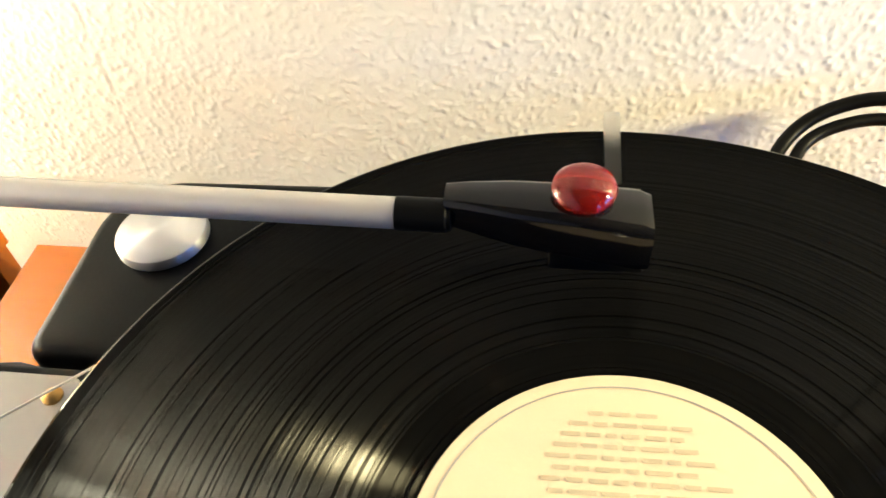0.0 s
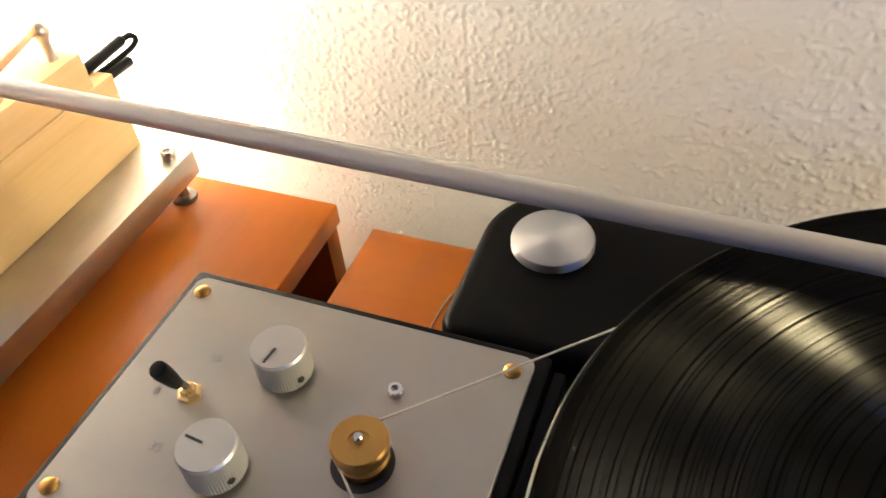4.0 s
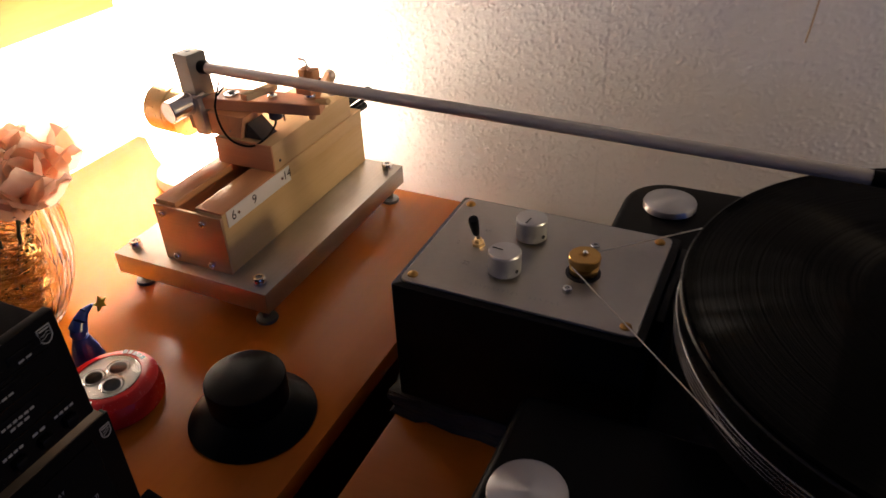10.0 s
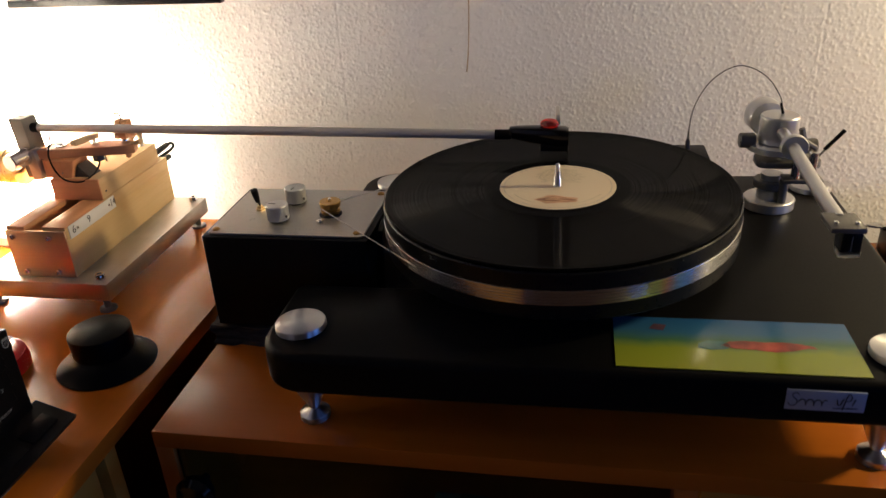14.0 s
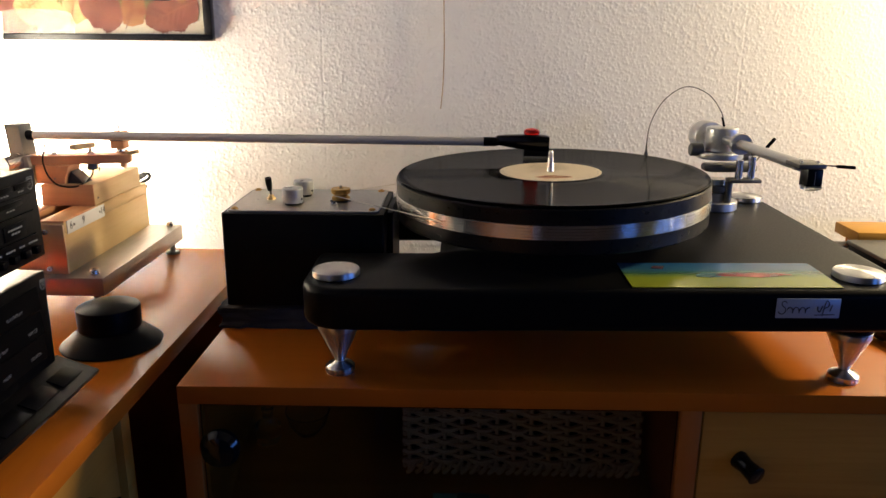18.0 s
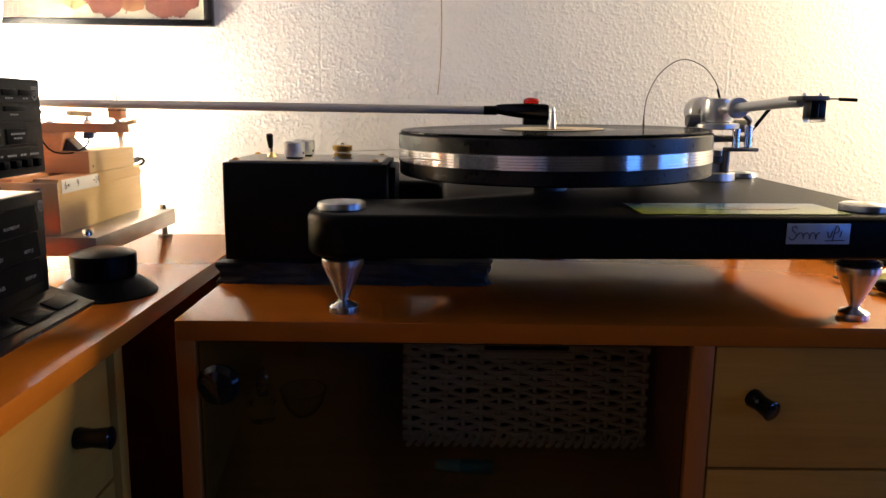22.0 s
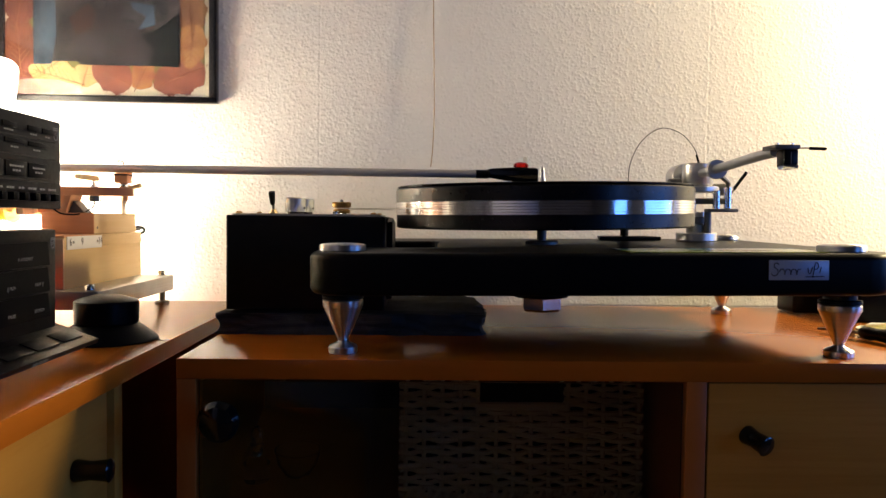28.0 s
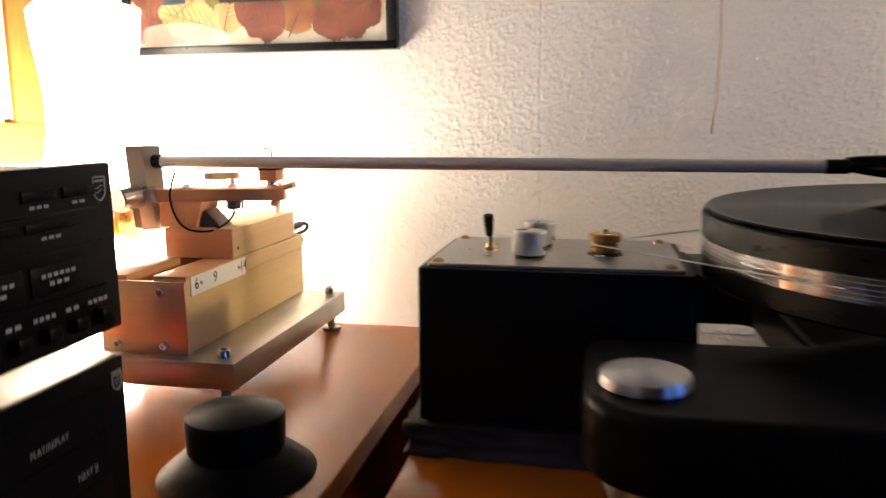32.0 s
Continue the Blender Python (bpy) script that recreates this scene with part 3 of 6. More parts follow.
tagged(paper, "white-painted woodchip wallpaper with raised joints")


# ---- the sideboard under the turntable ----
def bar_knob(parent, place, axis, length=0.023):
    """A short black handle, waisted like a bobbin."""
    prof = [(0.0075, 0), (0.0082, 0.002), (0.0068, length * 0.45), (0.0078, length * 0.85), (0.0085, length * 0.95), (0.0070, length), (0, length + 0.001)]
    return part("knob", bm_lathe(prof, place, axis, 28), BLACK_GLOSS, parent, "black waisted handle")


T = 0.0155
sideboard = thing("sideboard", (0.45, 0.2, 0), "cherry-veneered sideboard with a glass door and pale drawers", "sideboard")
part("top", bm_box(0, 0.86, 0, 0.40, TOP - 0.0165, TOP, 0.0008), CHERRY_X, sideboard)
part("side_panel", bm_box(0, T, 0.0006, 0.40, 0.05, TOP - 0.0165, 0.0006), CHERRY_Z, sideboard)
part("side_panel", bm_box(0.86 - T, 0.86, 0.0006, 0.40, 0.05, TOP - 0.0165, 0.0006), CHERRY_Z, sideboard)
part("divider", bm_box(0.4155, 0.4325, 0.0006, 0.385, 0.066, TOP - 0.0165, 0.0006), CHERRY_Z, sideboard)
# the back's near-black colour includes the shade inside the glass bay
part("back_panel", bm_box(T, 0.86 - T, 0.385, 0.39, 0.066, TOP - 0.0165), paint("shaded_hardboard", (0.020, 0.018, 0.011), 0.7), sideboard, "hardboard back, coloured near-black for the shaded bay")
part("bottom_panel", bm_box(T, 0.86 - T, 0.0006, 0.385, 0.05, 0.066), CHERRY_X, sideboard)
part("plinth", bm_box(0.01, 0.85, 0.03, 0.39, 0, 0.05), CHERRY_X, sideboard)
part("inner_shelf", bm_box(T, 0.4155, 0.02, 0.385, 0.562, 0.574), BEECH_X, sideboard)
for k, (z0, z1) in enumerate(((0.6285, 0.7325), (0.522, 0.6260), (0.30, 0.5195), (0.07, 0.2975))):
    drawer = part("drawer", bm_box(0.4345, 0.8425, 0.002, 0.020, z0, z1, 0.0008), BEECH_X, sideboard, "pale beech drawer front")
    bar_knob(drawer, (0.466, 0.002, (z0 + z1) / 2 + 0.010), (0.42, -0.88, -0.24))
part("side_lining", bm_box(T + 0.0002, T + 0.0030, 0.012, 0.384, 0.5745, TOP - 0.0170), BEECH_Y, sideboard, "pale inner lining")
door = part("glass_door", bm_box(T + 0.0015, 0.4135, 0.003, 0.007, 0.075, TOP - 0.0185, 0.0005), GLASS_SMOKE, sideboard, "smoked glass door")
part("knob", bm_lathe([(0.0035, 0), (0.0035, 0.006), (0.010, 0.009), (0.0155, 0.016), (0.0165, 0.022), (0.013, 0.028), (0.006, 0.031), (0, 0.0315)], (0.0385, 0.003, 0.7035), (0, -1, 0), 32), BLACK_GLOSS, door, "round glossy black knob")

# a wicker basket behind the glass
basket = thing("wicker_basket", (0.295, 0.24, 0.5745), "woven pale wicker basket with a dark grip hole", "basket")
bx0, bx1, by0, by1, bz0, bz1 = 0.179, 0.407, 0.130, 0.36, 0.5750, 0.715
wicker_rng = random.Random(4)
for k in range(23):
    z = bz0 + 0.006 + k * (bz1 - bz0 - 0.012) / 22
    spans = ((bx0, 0.253), (0.333, bx1)) if 0.668 < z < 0.706 else ((bx0, bx1),)
    for s0, s1 in spans:
        pts = []
        n = max(8, int((s1 - s0) / 0.0056))
        rise = wicker_rng.uniform(-0.0012, 0.0012)
        for i in range(n + 1):
            x = s0 + (s1 - s0) * i / n
            pts.append((x, by0 + 0.0030 * math.sin(math.pi * (x - bx0) / 0.0168 + math.pi * (k % 2)), z + rise + wicker_rng.uniform(-0.0007, 0.0007)))
        part("strand", bm_tube(pts, wicker_rng.uniform(0.0023, 0.0030), 5, 2), WICKER, basket)
for i in range(14):
    x = bx0 + 0.006 + 0.0168 * i
    top = 0.668 if 0.253 < x < 0.333 else bz1
    part("stake", bm_rod((x, by0, bz0), (x + wicker_rng.uniform(-0.001, 0.001), by0 + 0.001, top), 0.0021, None, 6), WICKER, basket)
for x0, x1, z in ((bx0, bx1, bz1), (0.251, 0.335, 0.6675)):
    part("rim", bm_tube([(x0, by0, z), (x1, by0, z)], 0.0042, 8, 12), WICKER, basket)
for i in range(25):
    x = bx0 + 0.004 + 0.0088 * i
    part("foot_wrap", bm_tube([(x, by0 - 0.004, bz0 + 0.0005), (x + 0.004, by0 - 0.0065, bz0 + 0.006), (x + 0.008, by0 - 0.003, bz0 + 0.012)], 0.0024, 5, 3), WICKER, basket)
part("lining", bm_box(bx0 + 0.006, bx1 - 0.006, by0 + 0.008, by1, bz0 + 0.002, bz1 - 0.004), BLACK_BOX, basket, "dark cloth lining")

BX, BY = 0.040, 0.176
bottle = thing("glass_bottle", (BX, BY, 0.574), "small clear glass bottle with a cut-glass stopper on the inner shelf", "bottle")
part("body", bm_lathe([(0, 0), (0.012, 0), (0.013, 0.003), (0.013, 0.018), (0.006, 0.026), (0.005, 0.034), (0.0065, 0.036), (0.0065, 0.038)], (BX, BY, 0.5745), (0, 0, 1), 24), GLASS_CLEAR, bottle)
part("stopper", bm_lathe([(0.0040, 0.036), (0.0060, 0.040), (0.0055, 0.048), (0.002, 0.053), (0, 0.0535)], (BX, BY, 0.5770), (0, 0, 1), 8), GLASS_CLEAR, bottle, "cut-glass stopper", 0)
dish = thing("glass_dish", (0.078, 0.19, 0.574), "low clear glass dish on the inner shelf", "dish")
part("bowl", bm_lathe([(0, 0), (0.012, 0), (0.020, 0.012), (0.023, 0.026), (0.0215, 0.026), (0.0185, 0.013), (0.011, 0.003), (0, 0.003)], (0.078, 0.19, 0.5745), (0, 0, 1), 24), GLASS_CLEAR, dish)
tube = thing("teal_tube", (0.232, 0.082, 0.574), "small teal plastic tube lying on the inner shelf", "tube")
TEAL = paint("teal_plastic", (0.03, 0.16, 0.14), 0.35)
part("body", bm_rod((0.232, 0.0825, 0.5806), (0.262, 0.0800, 0.5806), 0.0062, None, 18, 0.0008), TEAL, tube)
part("cap", bm_rod((0.209, 0.0845, 0.5800), (0.2315, 0.0826, 0.5800), 0.0045, 0.0056, 18, 0.0008), paint("pale_teal_plastic", (0.16, 0.42, 0.36), 0.4), tube, "paler teal cap")

# ---- the cabinet that stands at a right angle, under the arm tower ----
DX = -0.035
cabinet = thing("cabinet", (-0.42, -0.1, 0), "cherry-veneered cabinet with pale drawers and an open bay", "cabinet")
part("top", bm_box(-0.512, DX, -1.0, 0.4155, TOP - 0.0165, TOP, 0.0008), CHERRY_Y, cabinet)
part("end_panel", bm_box(-0.512, DX - 0.004, 0.4, 0.4155, 0.02, TOP - 0.0165, 0.0006), CHERRY_Z, cabinet)
part("divider", bm_box(-0.503, DX - 0.013, -0.003, 0.013, 0.02, TOP - 0.0165, 0.0006), BEECH_Y, cabinet)
part("back_panel", bm_box(-0.512, -0.503, -1.0, 0.4, 0.02, TOP - 0.0165), CHERRY_Z, cabinet)
part("bottom_panel", bm_box(-0.503, DX - 0.006, -1.0, 0.4, 0.02, 0.036), CHERRY_Y, cabinet)
part("end_panel", bm_box(-0.512, DX - 0.004, -1.0155, -1.0, 0.02, TOP - 0.0165, 0.0006), CHERRY_Z, cabinet)
for z0, z1 in ((0.624, 0.7285), (0.49, 0.621), (0.26, 0.487), (0.04, 0.257)):
    for y0, y1 in ((-0.46, -0.0150), (-0.93, -0.466)):
        drawer = part("drawer", bm_box(DX - 0.032, DX - 0.014, y0, y1, z0, z1, 0.0008), BEECH_Y, cabinet, "pale beech drawer front")
        bar_knob(drawer, (DX - 0.014, y1 - 0.056, (z0 + z1) / 2 + 0.006), (1, 0.05, 0.0), 0.026)

# ---- the turntable ----
CX, CY = 0.321, 0.180
deck = thing("turntable", (0.345, 0.18, TOP), "black belt-drive turntable on silver cone feet, a record on it", "turntable")
PT, PB = 0.8418, 0.8068
LEVEL = Matrix.Translation((0.001, 0, -0.0022)) @ about(CX, CY, PT, 0.35, -0.55, 0)      # the plinth is not quite level
SEAT = about(CX, CY, 0.899, 0.35, -0.45, 0) @ Matrix.Translation((0, 0, 0.0020))   # nor the platter on its bearing
edge = round_outline(0.102, 0.594, -0.006, 0.367, 0.034, 12)
notch = [(0.112 - 0.010 * math.cos(radians(15 * k)), 0.274 - 0.010 * math.sin(radians(15 * k))) for k in range(7)]      # cut out of the left side for the motor
for nx, ny, a0 in ((0.203, 0.254, 90), (0.203, 0.113, 0)):
    notch += [(nx + 0.010 * math.cos(radians(a0 - 15 * k)), ny + 0.010 * math.sin(radians(a0 - 15 * k))) for k in range(7)]
notch += [(0.112 - 0.010 * math.sin(radians(15 * k)), 0.093 + 0.010 * math.cos(radians(15 * k))) for k in range(7)]
edge = edge[:39] + notch + edge[39:]
plinth = part("plinth", bm_slab(edge, PB, PT, 0.006, 4), BLACK_SATIN, deck, "black satin plinth with rounded corners and a cut-out for the motor")
FEET = ((0.1285, 0.034), (0.556, 0.030), (0.138, 0.328), (0.572, 0.328))
for fx, fy in FEET:
    base = LEVEL.inverted() @ Vector((fx, fy, TOP))
    fz = base.z
    part("cap", bm_lathe([(0.0188, 0), (0.0198, 0.0006), (0.0198, 0.0042), (0.0193, 0.0053), (0.0178, 0.0059), (0.0120, 0.0064), (0.0060, 0.0067), (0, 0.0068)], (fx, fy, PT), (0, 0, 1), 48), CAP_STEEL, deck, "satin silver cap")
    part("foot_collar", bm_lathe([(0.0135, 0.0058), (0.0135, 0.0), (0.0045, 0.0), (0.0045, -0.002)], (fx, fy, PB - 0.0058), (0, 0, 1), 32), BLACK_PLASTIC, deck)
    foot = part("foot", bm_lathe([(0.0120, 0), (0.0124, 0.001), (0.0124, 0.0052), (0.0112, 0.0066), (0.0056, 0.0090), (0.0042, 0.0104), (0.0048, 0.0120), (0.0166, 0.0392), (0.0173, 0.0405), (0.0173, 0.0450), (0.0165, 0.0458), (0.0032, 0.0458), (0.0032, 0.0600)], (fx, fy, fz), (0, 0, 1), 48), FOOT_STEEL, deck, "turned steel cone foot")
    part("rubber_ring", bm_lathe([(0.0160, 0.0460), (0.0175, 0.0465), (0.0174, 0.0492), (0.0120, 0.0500)], (fx, fy, fz), (0, 0, 1), 40), RUBBER, foot)
part("bearing_flange", bm_lathe([(0.029, 0), (0.029, -0.0185), (0.028, -0.0200), (0.015, -0.0200)], (CX, CY, PB), (0, 0, 1), 32), BLACK_PLASTIC, deck)
part("bearing_nut", moved(bm_lathe([(0.0205, -0.0200), (0.0222, -0.0212), (0.0222, -0.0325), (0.0190, -0.0350), (0, -0.0350)], (CX, CY, PB), (0, 0, 1), 6), about(CX, CY, PB, 0, 0, 26)), CHROME, deck, "hexagonal steel nut under the plinth", 0)
part("bearing_base", bm_lathe([(0.0170, 0), (0.0170, 0.003), (0.0150, 0.004), (0.0050, 0.004), (0.0050, 0.018)], (CX, CY, PT), (0, 0, 1), 32), DARK_METAL, deck)
platter = part("platter", moved(bm_lathe([(0.100, 0.85830), (0.1505, 0.85830), (0.1520, 0.85980), (0.1520, 0.87130), (0.1515, 0.87150), (0.1515, 0.88430), (0.1522, 0.88450), (0.1522, 0.89650), (0.1512, 0.89750), (0.01, 0.89750)], (CX, CY, 0), (0, 0, 1), 160), SEAT), ACRYLIC_BLACK, deck, "thick black platter")
band = []
zz = 0.87170
band.append((0.1510, zz))
for k in range(5):
    band += [(0.1528, zz + 0.0002), (0.1528, zz + 0.0020), (0.1523, zz + 0.0022), (0.1523, zz + 0.0024)]
    zz += 0.00245
band.append((0.1510, 0.88420))
part("steel_band", moved(bm_lathe(band, (CX, CY, 0), (0, 0, 1), 200), SEAT), STEEL_BAND, platter, "polished grooved steel band")
part("spindle", bm_lathe([(0.0036, 0.89730), (0.0036, 0.90950), (0.0029, 0.91050), (0.0027, 0.91650), (0.0022, 0.91700), (0.0022, 0.91800), (0.0025, 0.91850), (0.0023, 0.92150), (0.0012, 0.92300), (0, 0.92320)], (CX, CY, 0), (0, 0, 1), 24), FOOT_STEEL, platter, "polished steel spindle")

record = thing("record", (CX, CY, 0.8978), "black vinyl record with a cream paper label", "record")
prof = [(0.0037, 0.89790), (0.1495, 0.89810), (0.1508, 0.89880), (0.1508, 0.89950), (0.1495, 0.90030), (0.1455, 0.89990), (0.0530, 0.89990), (0.0525, 0.90030), (0.0510, 0.90030), (0.0037, 0.90030)]
disc = part("disc", bm_lathe(prof, (CX, CY, 0), (0, 0, 1), 200), VINYL, record)
label = part("label", bm_lathe([(0.0037, 0.90040), (0.0500, 0.90040), (0.0500, 0.90060), (0.0037, 0.90060)], (CX, CY, 0), (0, 0, 1), 96), CREAM, record, "cream paper label with a faint printed picture")
ring = bmesh.new()
n = 96
vi = [ring.verts.new((CX + 0.0462 * math.cos(2 * math.pi * k / n), CY + 0.0462 * math.sin(2 * math.pi * k / n), 0.90075)) for k in range(n)]
vo = [ring.verts.new((CX + 0.0466 * math.cos(2 * math.pi * k / n), CY + 0.0466 * math.sin(2 * math.pi * k / n), 0.90075)) for k in range(n)]
for k in range(n):
    ring.faces.new((vi[k], vo[k], vo[(k + 1) % n], vi[(k + 1) % n]))
part("printed_ring", ring, PRINT_FAINT, label)


def flat_shape(pts, z):
    bm = bmesh.new()
    bm.faces.new([bm.verts.new((x, y, z)) for x, y in pts])
    return bm


def bar(x, y, w, h, z, turn=0):
    c, s = math.cos(radians(turn)), math.sin(radians(turn))
    return flat_shape([(x + c * u - s * v, y + s * u + c * v) for u, v in ((-w / 2, -h / 2), (w / 2, -h / 2), (w / 2, h / 2), (-w / 2, h / 2))], z)


LZ = 0.90075
# centred lines of small print on one half, each a row of words
label_rng = random.Random(21)
for k in range(11):
    y = CY + 0.0385 - k * 0.0030
    wide = (0.016, 0.026, 0.030, 0.034, 0.038, 0.034, 0.040, 0.036, 0.030, 0.026, 0.030)[k]
    x = CX - wide / 2
    while x < CX + wide / 2:
        w = label_rng.uniform(0.0025, 0.0065)
        if abs(x + w / 2 - CX) > 0.006 or y - CY > 0.011:
            part("print_bar", bar(x + w / 2, y, w, 0.0012, LZ), PRINT_LIGHT, label)
        x += w + 0.0014
# a red-brown drawing on the other half, between two arcs of tiny print
drawing = part("printed_picture", flat_shape([(CX + 0.0165 * math.cos(a / 22 * 2 * math.pi) * (1 + 0.16 * math.sin(a * 1.3)), CY - 0.030 + 0.0085 * math.sin(a / 22 * 2 * math.pi) * (1 + 0.2 * math.cos(a * 0.9))) for a in range(22)], LZ), PEACH_PRINT, label, "small peach and red-brown printed picture")
SEPIA = paint("sepia_ink", (0.20, 0.075, 0.045), 0.6, 0.0, 0.3, 900)
for u0, u1, rise in ((-0.016, 0.014, 0.0050), (-0.013, 0.016, -0.0045), (-0.010, 0.006, 0.0018), (-0.004, 0.012, -0.0012), (-0.015, -0.004, -0.0020)):
    part("stroke", bm_tube([(CX + u0 + (u1 - u0) * f, CY - 0.030 + rise * math.sin(math.pi * f) + 0.0012 * math.sin(7 * f + u1 * 300), LZ) for f in (0, 0.2, 0.4, 0.6, 0.8, 1)], 0.00032, 4, 3), SEPIA, drawing)
for side in (-1, 1):
    for k in range(9):
        a = radians(-90 + side * (28 + 4.2 * k))
        part("print_bar", bar(CX + 0.0405 * math.cos(a), CY + 0.0405 * math.sin(a), 0.0013, 0.0019, LZ, math.degrees(a)), PRINT_LIGHT, label)

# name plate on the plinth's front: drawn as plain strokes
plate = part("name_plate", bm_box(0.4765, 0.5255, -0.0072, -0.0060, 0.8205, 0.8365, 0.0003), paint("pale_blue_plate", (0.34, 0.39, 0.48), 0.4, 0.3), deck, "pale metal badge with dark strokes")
# a looping script, a taller slanted group and a thin rule, none of it lettered
def pen(pts):
    part("stroke", bm_tube([(x, -0.0074, z) for x, z in pts], 0.00038, 5, 4), INK, plate)


pen([(0.4842, 0.8330), (0.4825, 0.8345), (0.4805, 0.8335), (0.4805, 0.8312), (0.4830, 0.8290), (0.4835, 0.8262), (0.4815, 0.8240), (0.4790, 0.8245), (0.4782, 0.8262)])
pen([(0.4855 + 0.0018 * u - 0.0010 * math.cos(2.3 * u), 0.8272 + 0.0024 * math.sin(2.3 * u)) for u in [0.45 * k for k in range(21)]])
pen([(0.5080, 0.8305), (0.5086, 0.8265), (0.5102, 0.8262), (0.5118, 0.8310)])
pen([(0.5120, 0.8225), (0.5142, 0.8345), (0.5165, 0.8330), (0.5160, 0.8300), (0.5138, 0.8290)])
pen([(0.5176, 0.8262), (0.5190, 0.8312)])
pen([(0.5062, 0.8232), (0.5215, 0.8236)])

# ---- its silver pick-up arm ----
arm = thing("pickup_arm", (0.535, 0.285, PT), "silver unipivot pick-up arm parked on its rest", "tonearm")
AX, AY = 0.522, 0.283
part("base", bm_lathe([(0.0225, 0), (0.0235, 0.001), (0.0235, 0.0095), (0.0225, 0.0105), (0.012, 0.0105), (0.012, 0.020), (0.010, 0.021), (0.010, 0.036)], (AX, AY, PT), (0, 0, 1), 48), SILVER, arm, "round satin silver base")
part("height_ring", bm_lathe([(0.015, 0), (0.016, 0.001), (0.016, 0.007), (0.015, 0.008)], (AX, AY, PT + 0.022), (0, 0, 1), 32), DARK_METAL, arm)
part("bracket", bm_slab(round_outline(AX - 0.018, AX + 0.040, AY - 0.016, AY + 0.014, 0.010, 6), PT + 0.046, PT + 0.053, 0.0012), DARK_METAL, arm, "dark arm-rest bracket")
part("rest_post", bm_rod((AX + 0.028, AY - 0.022, PT + 0.040), (AX + 0.028, AY - 0.022, PT + 0.066), 0.0042, None, 24, 0.0006), CHROME, arm)
part("rest_post", bm_rod((AX + 0.014, AY - 0.024, PT + 0.040), (AX + 0.014, AY - 0.024, PT + 0.062), 0.0042, None, 24, 0.0006), CHROME, arm)
part("lift_platform", bm_box(AX + 0.004, AX + 0.038, AY - 0.030, AY - 0.012, PT + 0.0360, PT + 0.0402, 0.001), DARK_METAL, arm)
part("lift_stem", bm_rod((AX + 0.008, AY - 0.014, PT + 0.010), (AX + 0.008, AY - 0.014, PT + 0.0362), 0.0042, None, 20, 0.0006), DARK_METAL, arm)
part("cup", bm_lathe([(0.0165, 0.911), (0.0172, 0.912), (0.0172, 0.9365), (0.0160, 0.938), (0, 0.9385)], (AX, AY, 0), (0, 0, 1), 48), SILVER, arm, "satin silver bearing cup")
part("lower_ring", bm_lathe([(0.024, 0.902), (0.026, 0.903), (0.026, 0.9085), (0.024, 0.9095), (0.012, 0.911)], (AX, AY + 0.003, 0), (0, 0, 1), 40), SILVER, arm, "silver stabilising ring")
part("side_weight", bm_rod((AX - 0.034, AY, 0.912), (AX - 0.020, AY, 0.912), 0.0075, None, 24, 0.001), DARK_METAL, arm)
part("side_weight", bm_rod((AX + 0.020, AY, 0.906), (AX + 0.036, AY, 0.906), 0.0075, None, 24, 0.001), DARK_METAL, arm)
part("counterweight", bm_lathe([(0.012, 0), (0.0168, 0.001), (0.0178, 0.003), (0.0178, 0.022), (0.0165, 0.024), (0.010, 0.024), (0.010, 0.020), (0, 0.020)], (AX - 0.004, AY + 0.055, 0.922), (0.06, -1, 0.06), 48), SILVER, arm, "thick silver counterweight")
part("rear_stub", bm_rod((AX - 0.003, AY + 0.035, 0.923), (AX, AY + 0.010, 0.925), 0.006), SILVER, arm)
HX, HY, HZ = 0.510, 0.045, 0.9345
part("tube", bm_tube([(AX, AY - 0.012, 0.925), (AX - 0.002, AY - 0.06, 0.927), (HX + 0.002, HY + 0.06, 0.932), (HX, HY + 0.012, HZ - 0.001)], 0.0052, 20, 8), SILVER, arm, "satin silver arm tube")
part("damping_ring", bm_lathe([(0.0054, 0), (0.0108, 0), (0.0114, 0.001), (0.0114, 0.006), (0.0108, 0.007), (0.0054, 0.007)], (AX - 0.001, AY - 0.058, 0.9272), (0.0, -1, 0.02), 36), SILVER, arm)
part("rest_clip", bm_tube([(AX + 0.012, AY - 0.030, 0.934), (AX + 0.016, AY - 0.030, 0.922), (AX + 0.026, AY - 0.026, 0.914), (AX + 0.028, AY - 0.022, 0.910)], 0.0028, 8, 6), DARK_METAL, arm)
shell = part("headshell", bm_box(HX - 0.011, HX + 0.011, HY - 0.010, HY + 0.016, HZ - 0.0005, HZ + 0.0035, 0.0008), DARK_METAL, arm, "flat dark headshell")
part("screw", bm_lathe([(0.0016, 0), (0.0016, 0.0015), (0.0012, 0.002)], (HX - 0.0065, HY - 0.003, HZ + 0.0035), (0, 0, 1), 12), CHROME, shell)
part("screw", bm_lathe([(0.0016, 0), (0.0016, 0.0015), (0.0012, 0.002)], (HX + 0.0065, HY - 0.003, HZ + 0.0035), (0, 0, 1), 12), CHROME, shell)
cart = part("cartridge", bm_box(HX - 0.0030, HX + 0.0096, HY - 0.009, HY + 0.005, HZ - 0.0165, HZ - 0.0006, 0.001), BLACK_PLASTIC, arm, "black cartridge with a fine slit")
part("mark", bm_box(HX + 0.00305, HX + 0.00355, HY - 0.0092, HY - 0.009, HZ - 0.0145, HZ - 0.003), GREY_PRINT, cart)
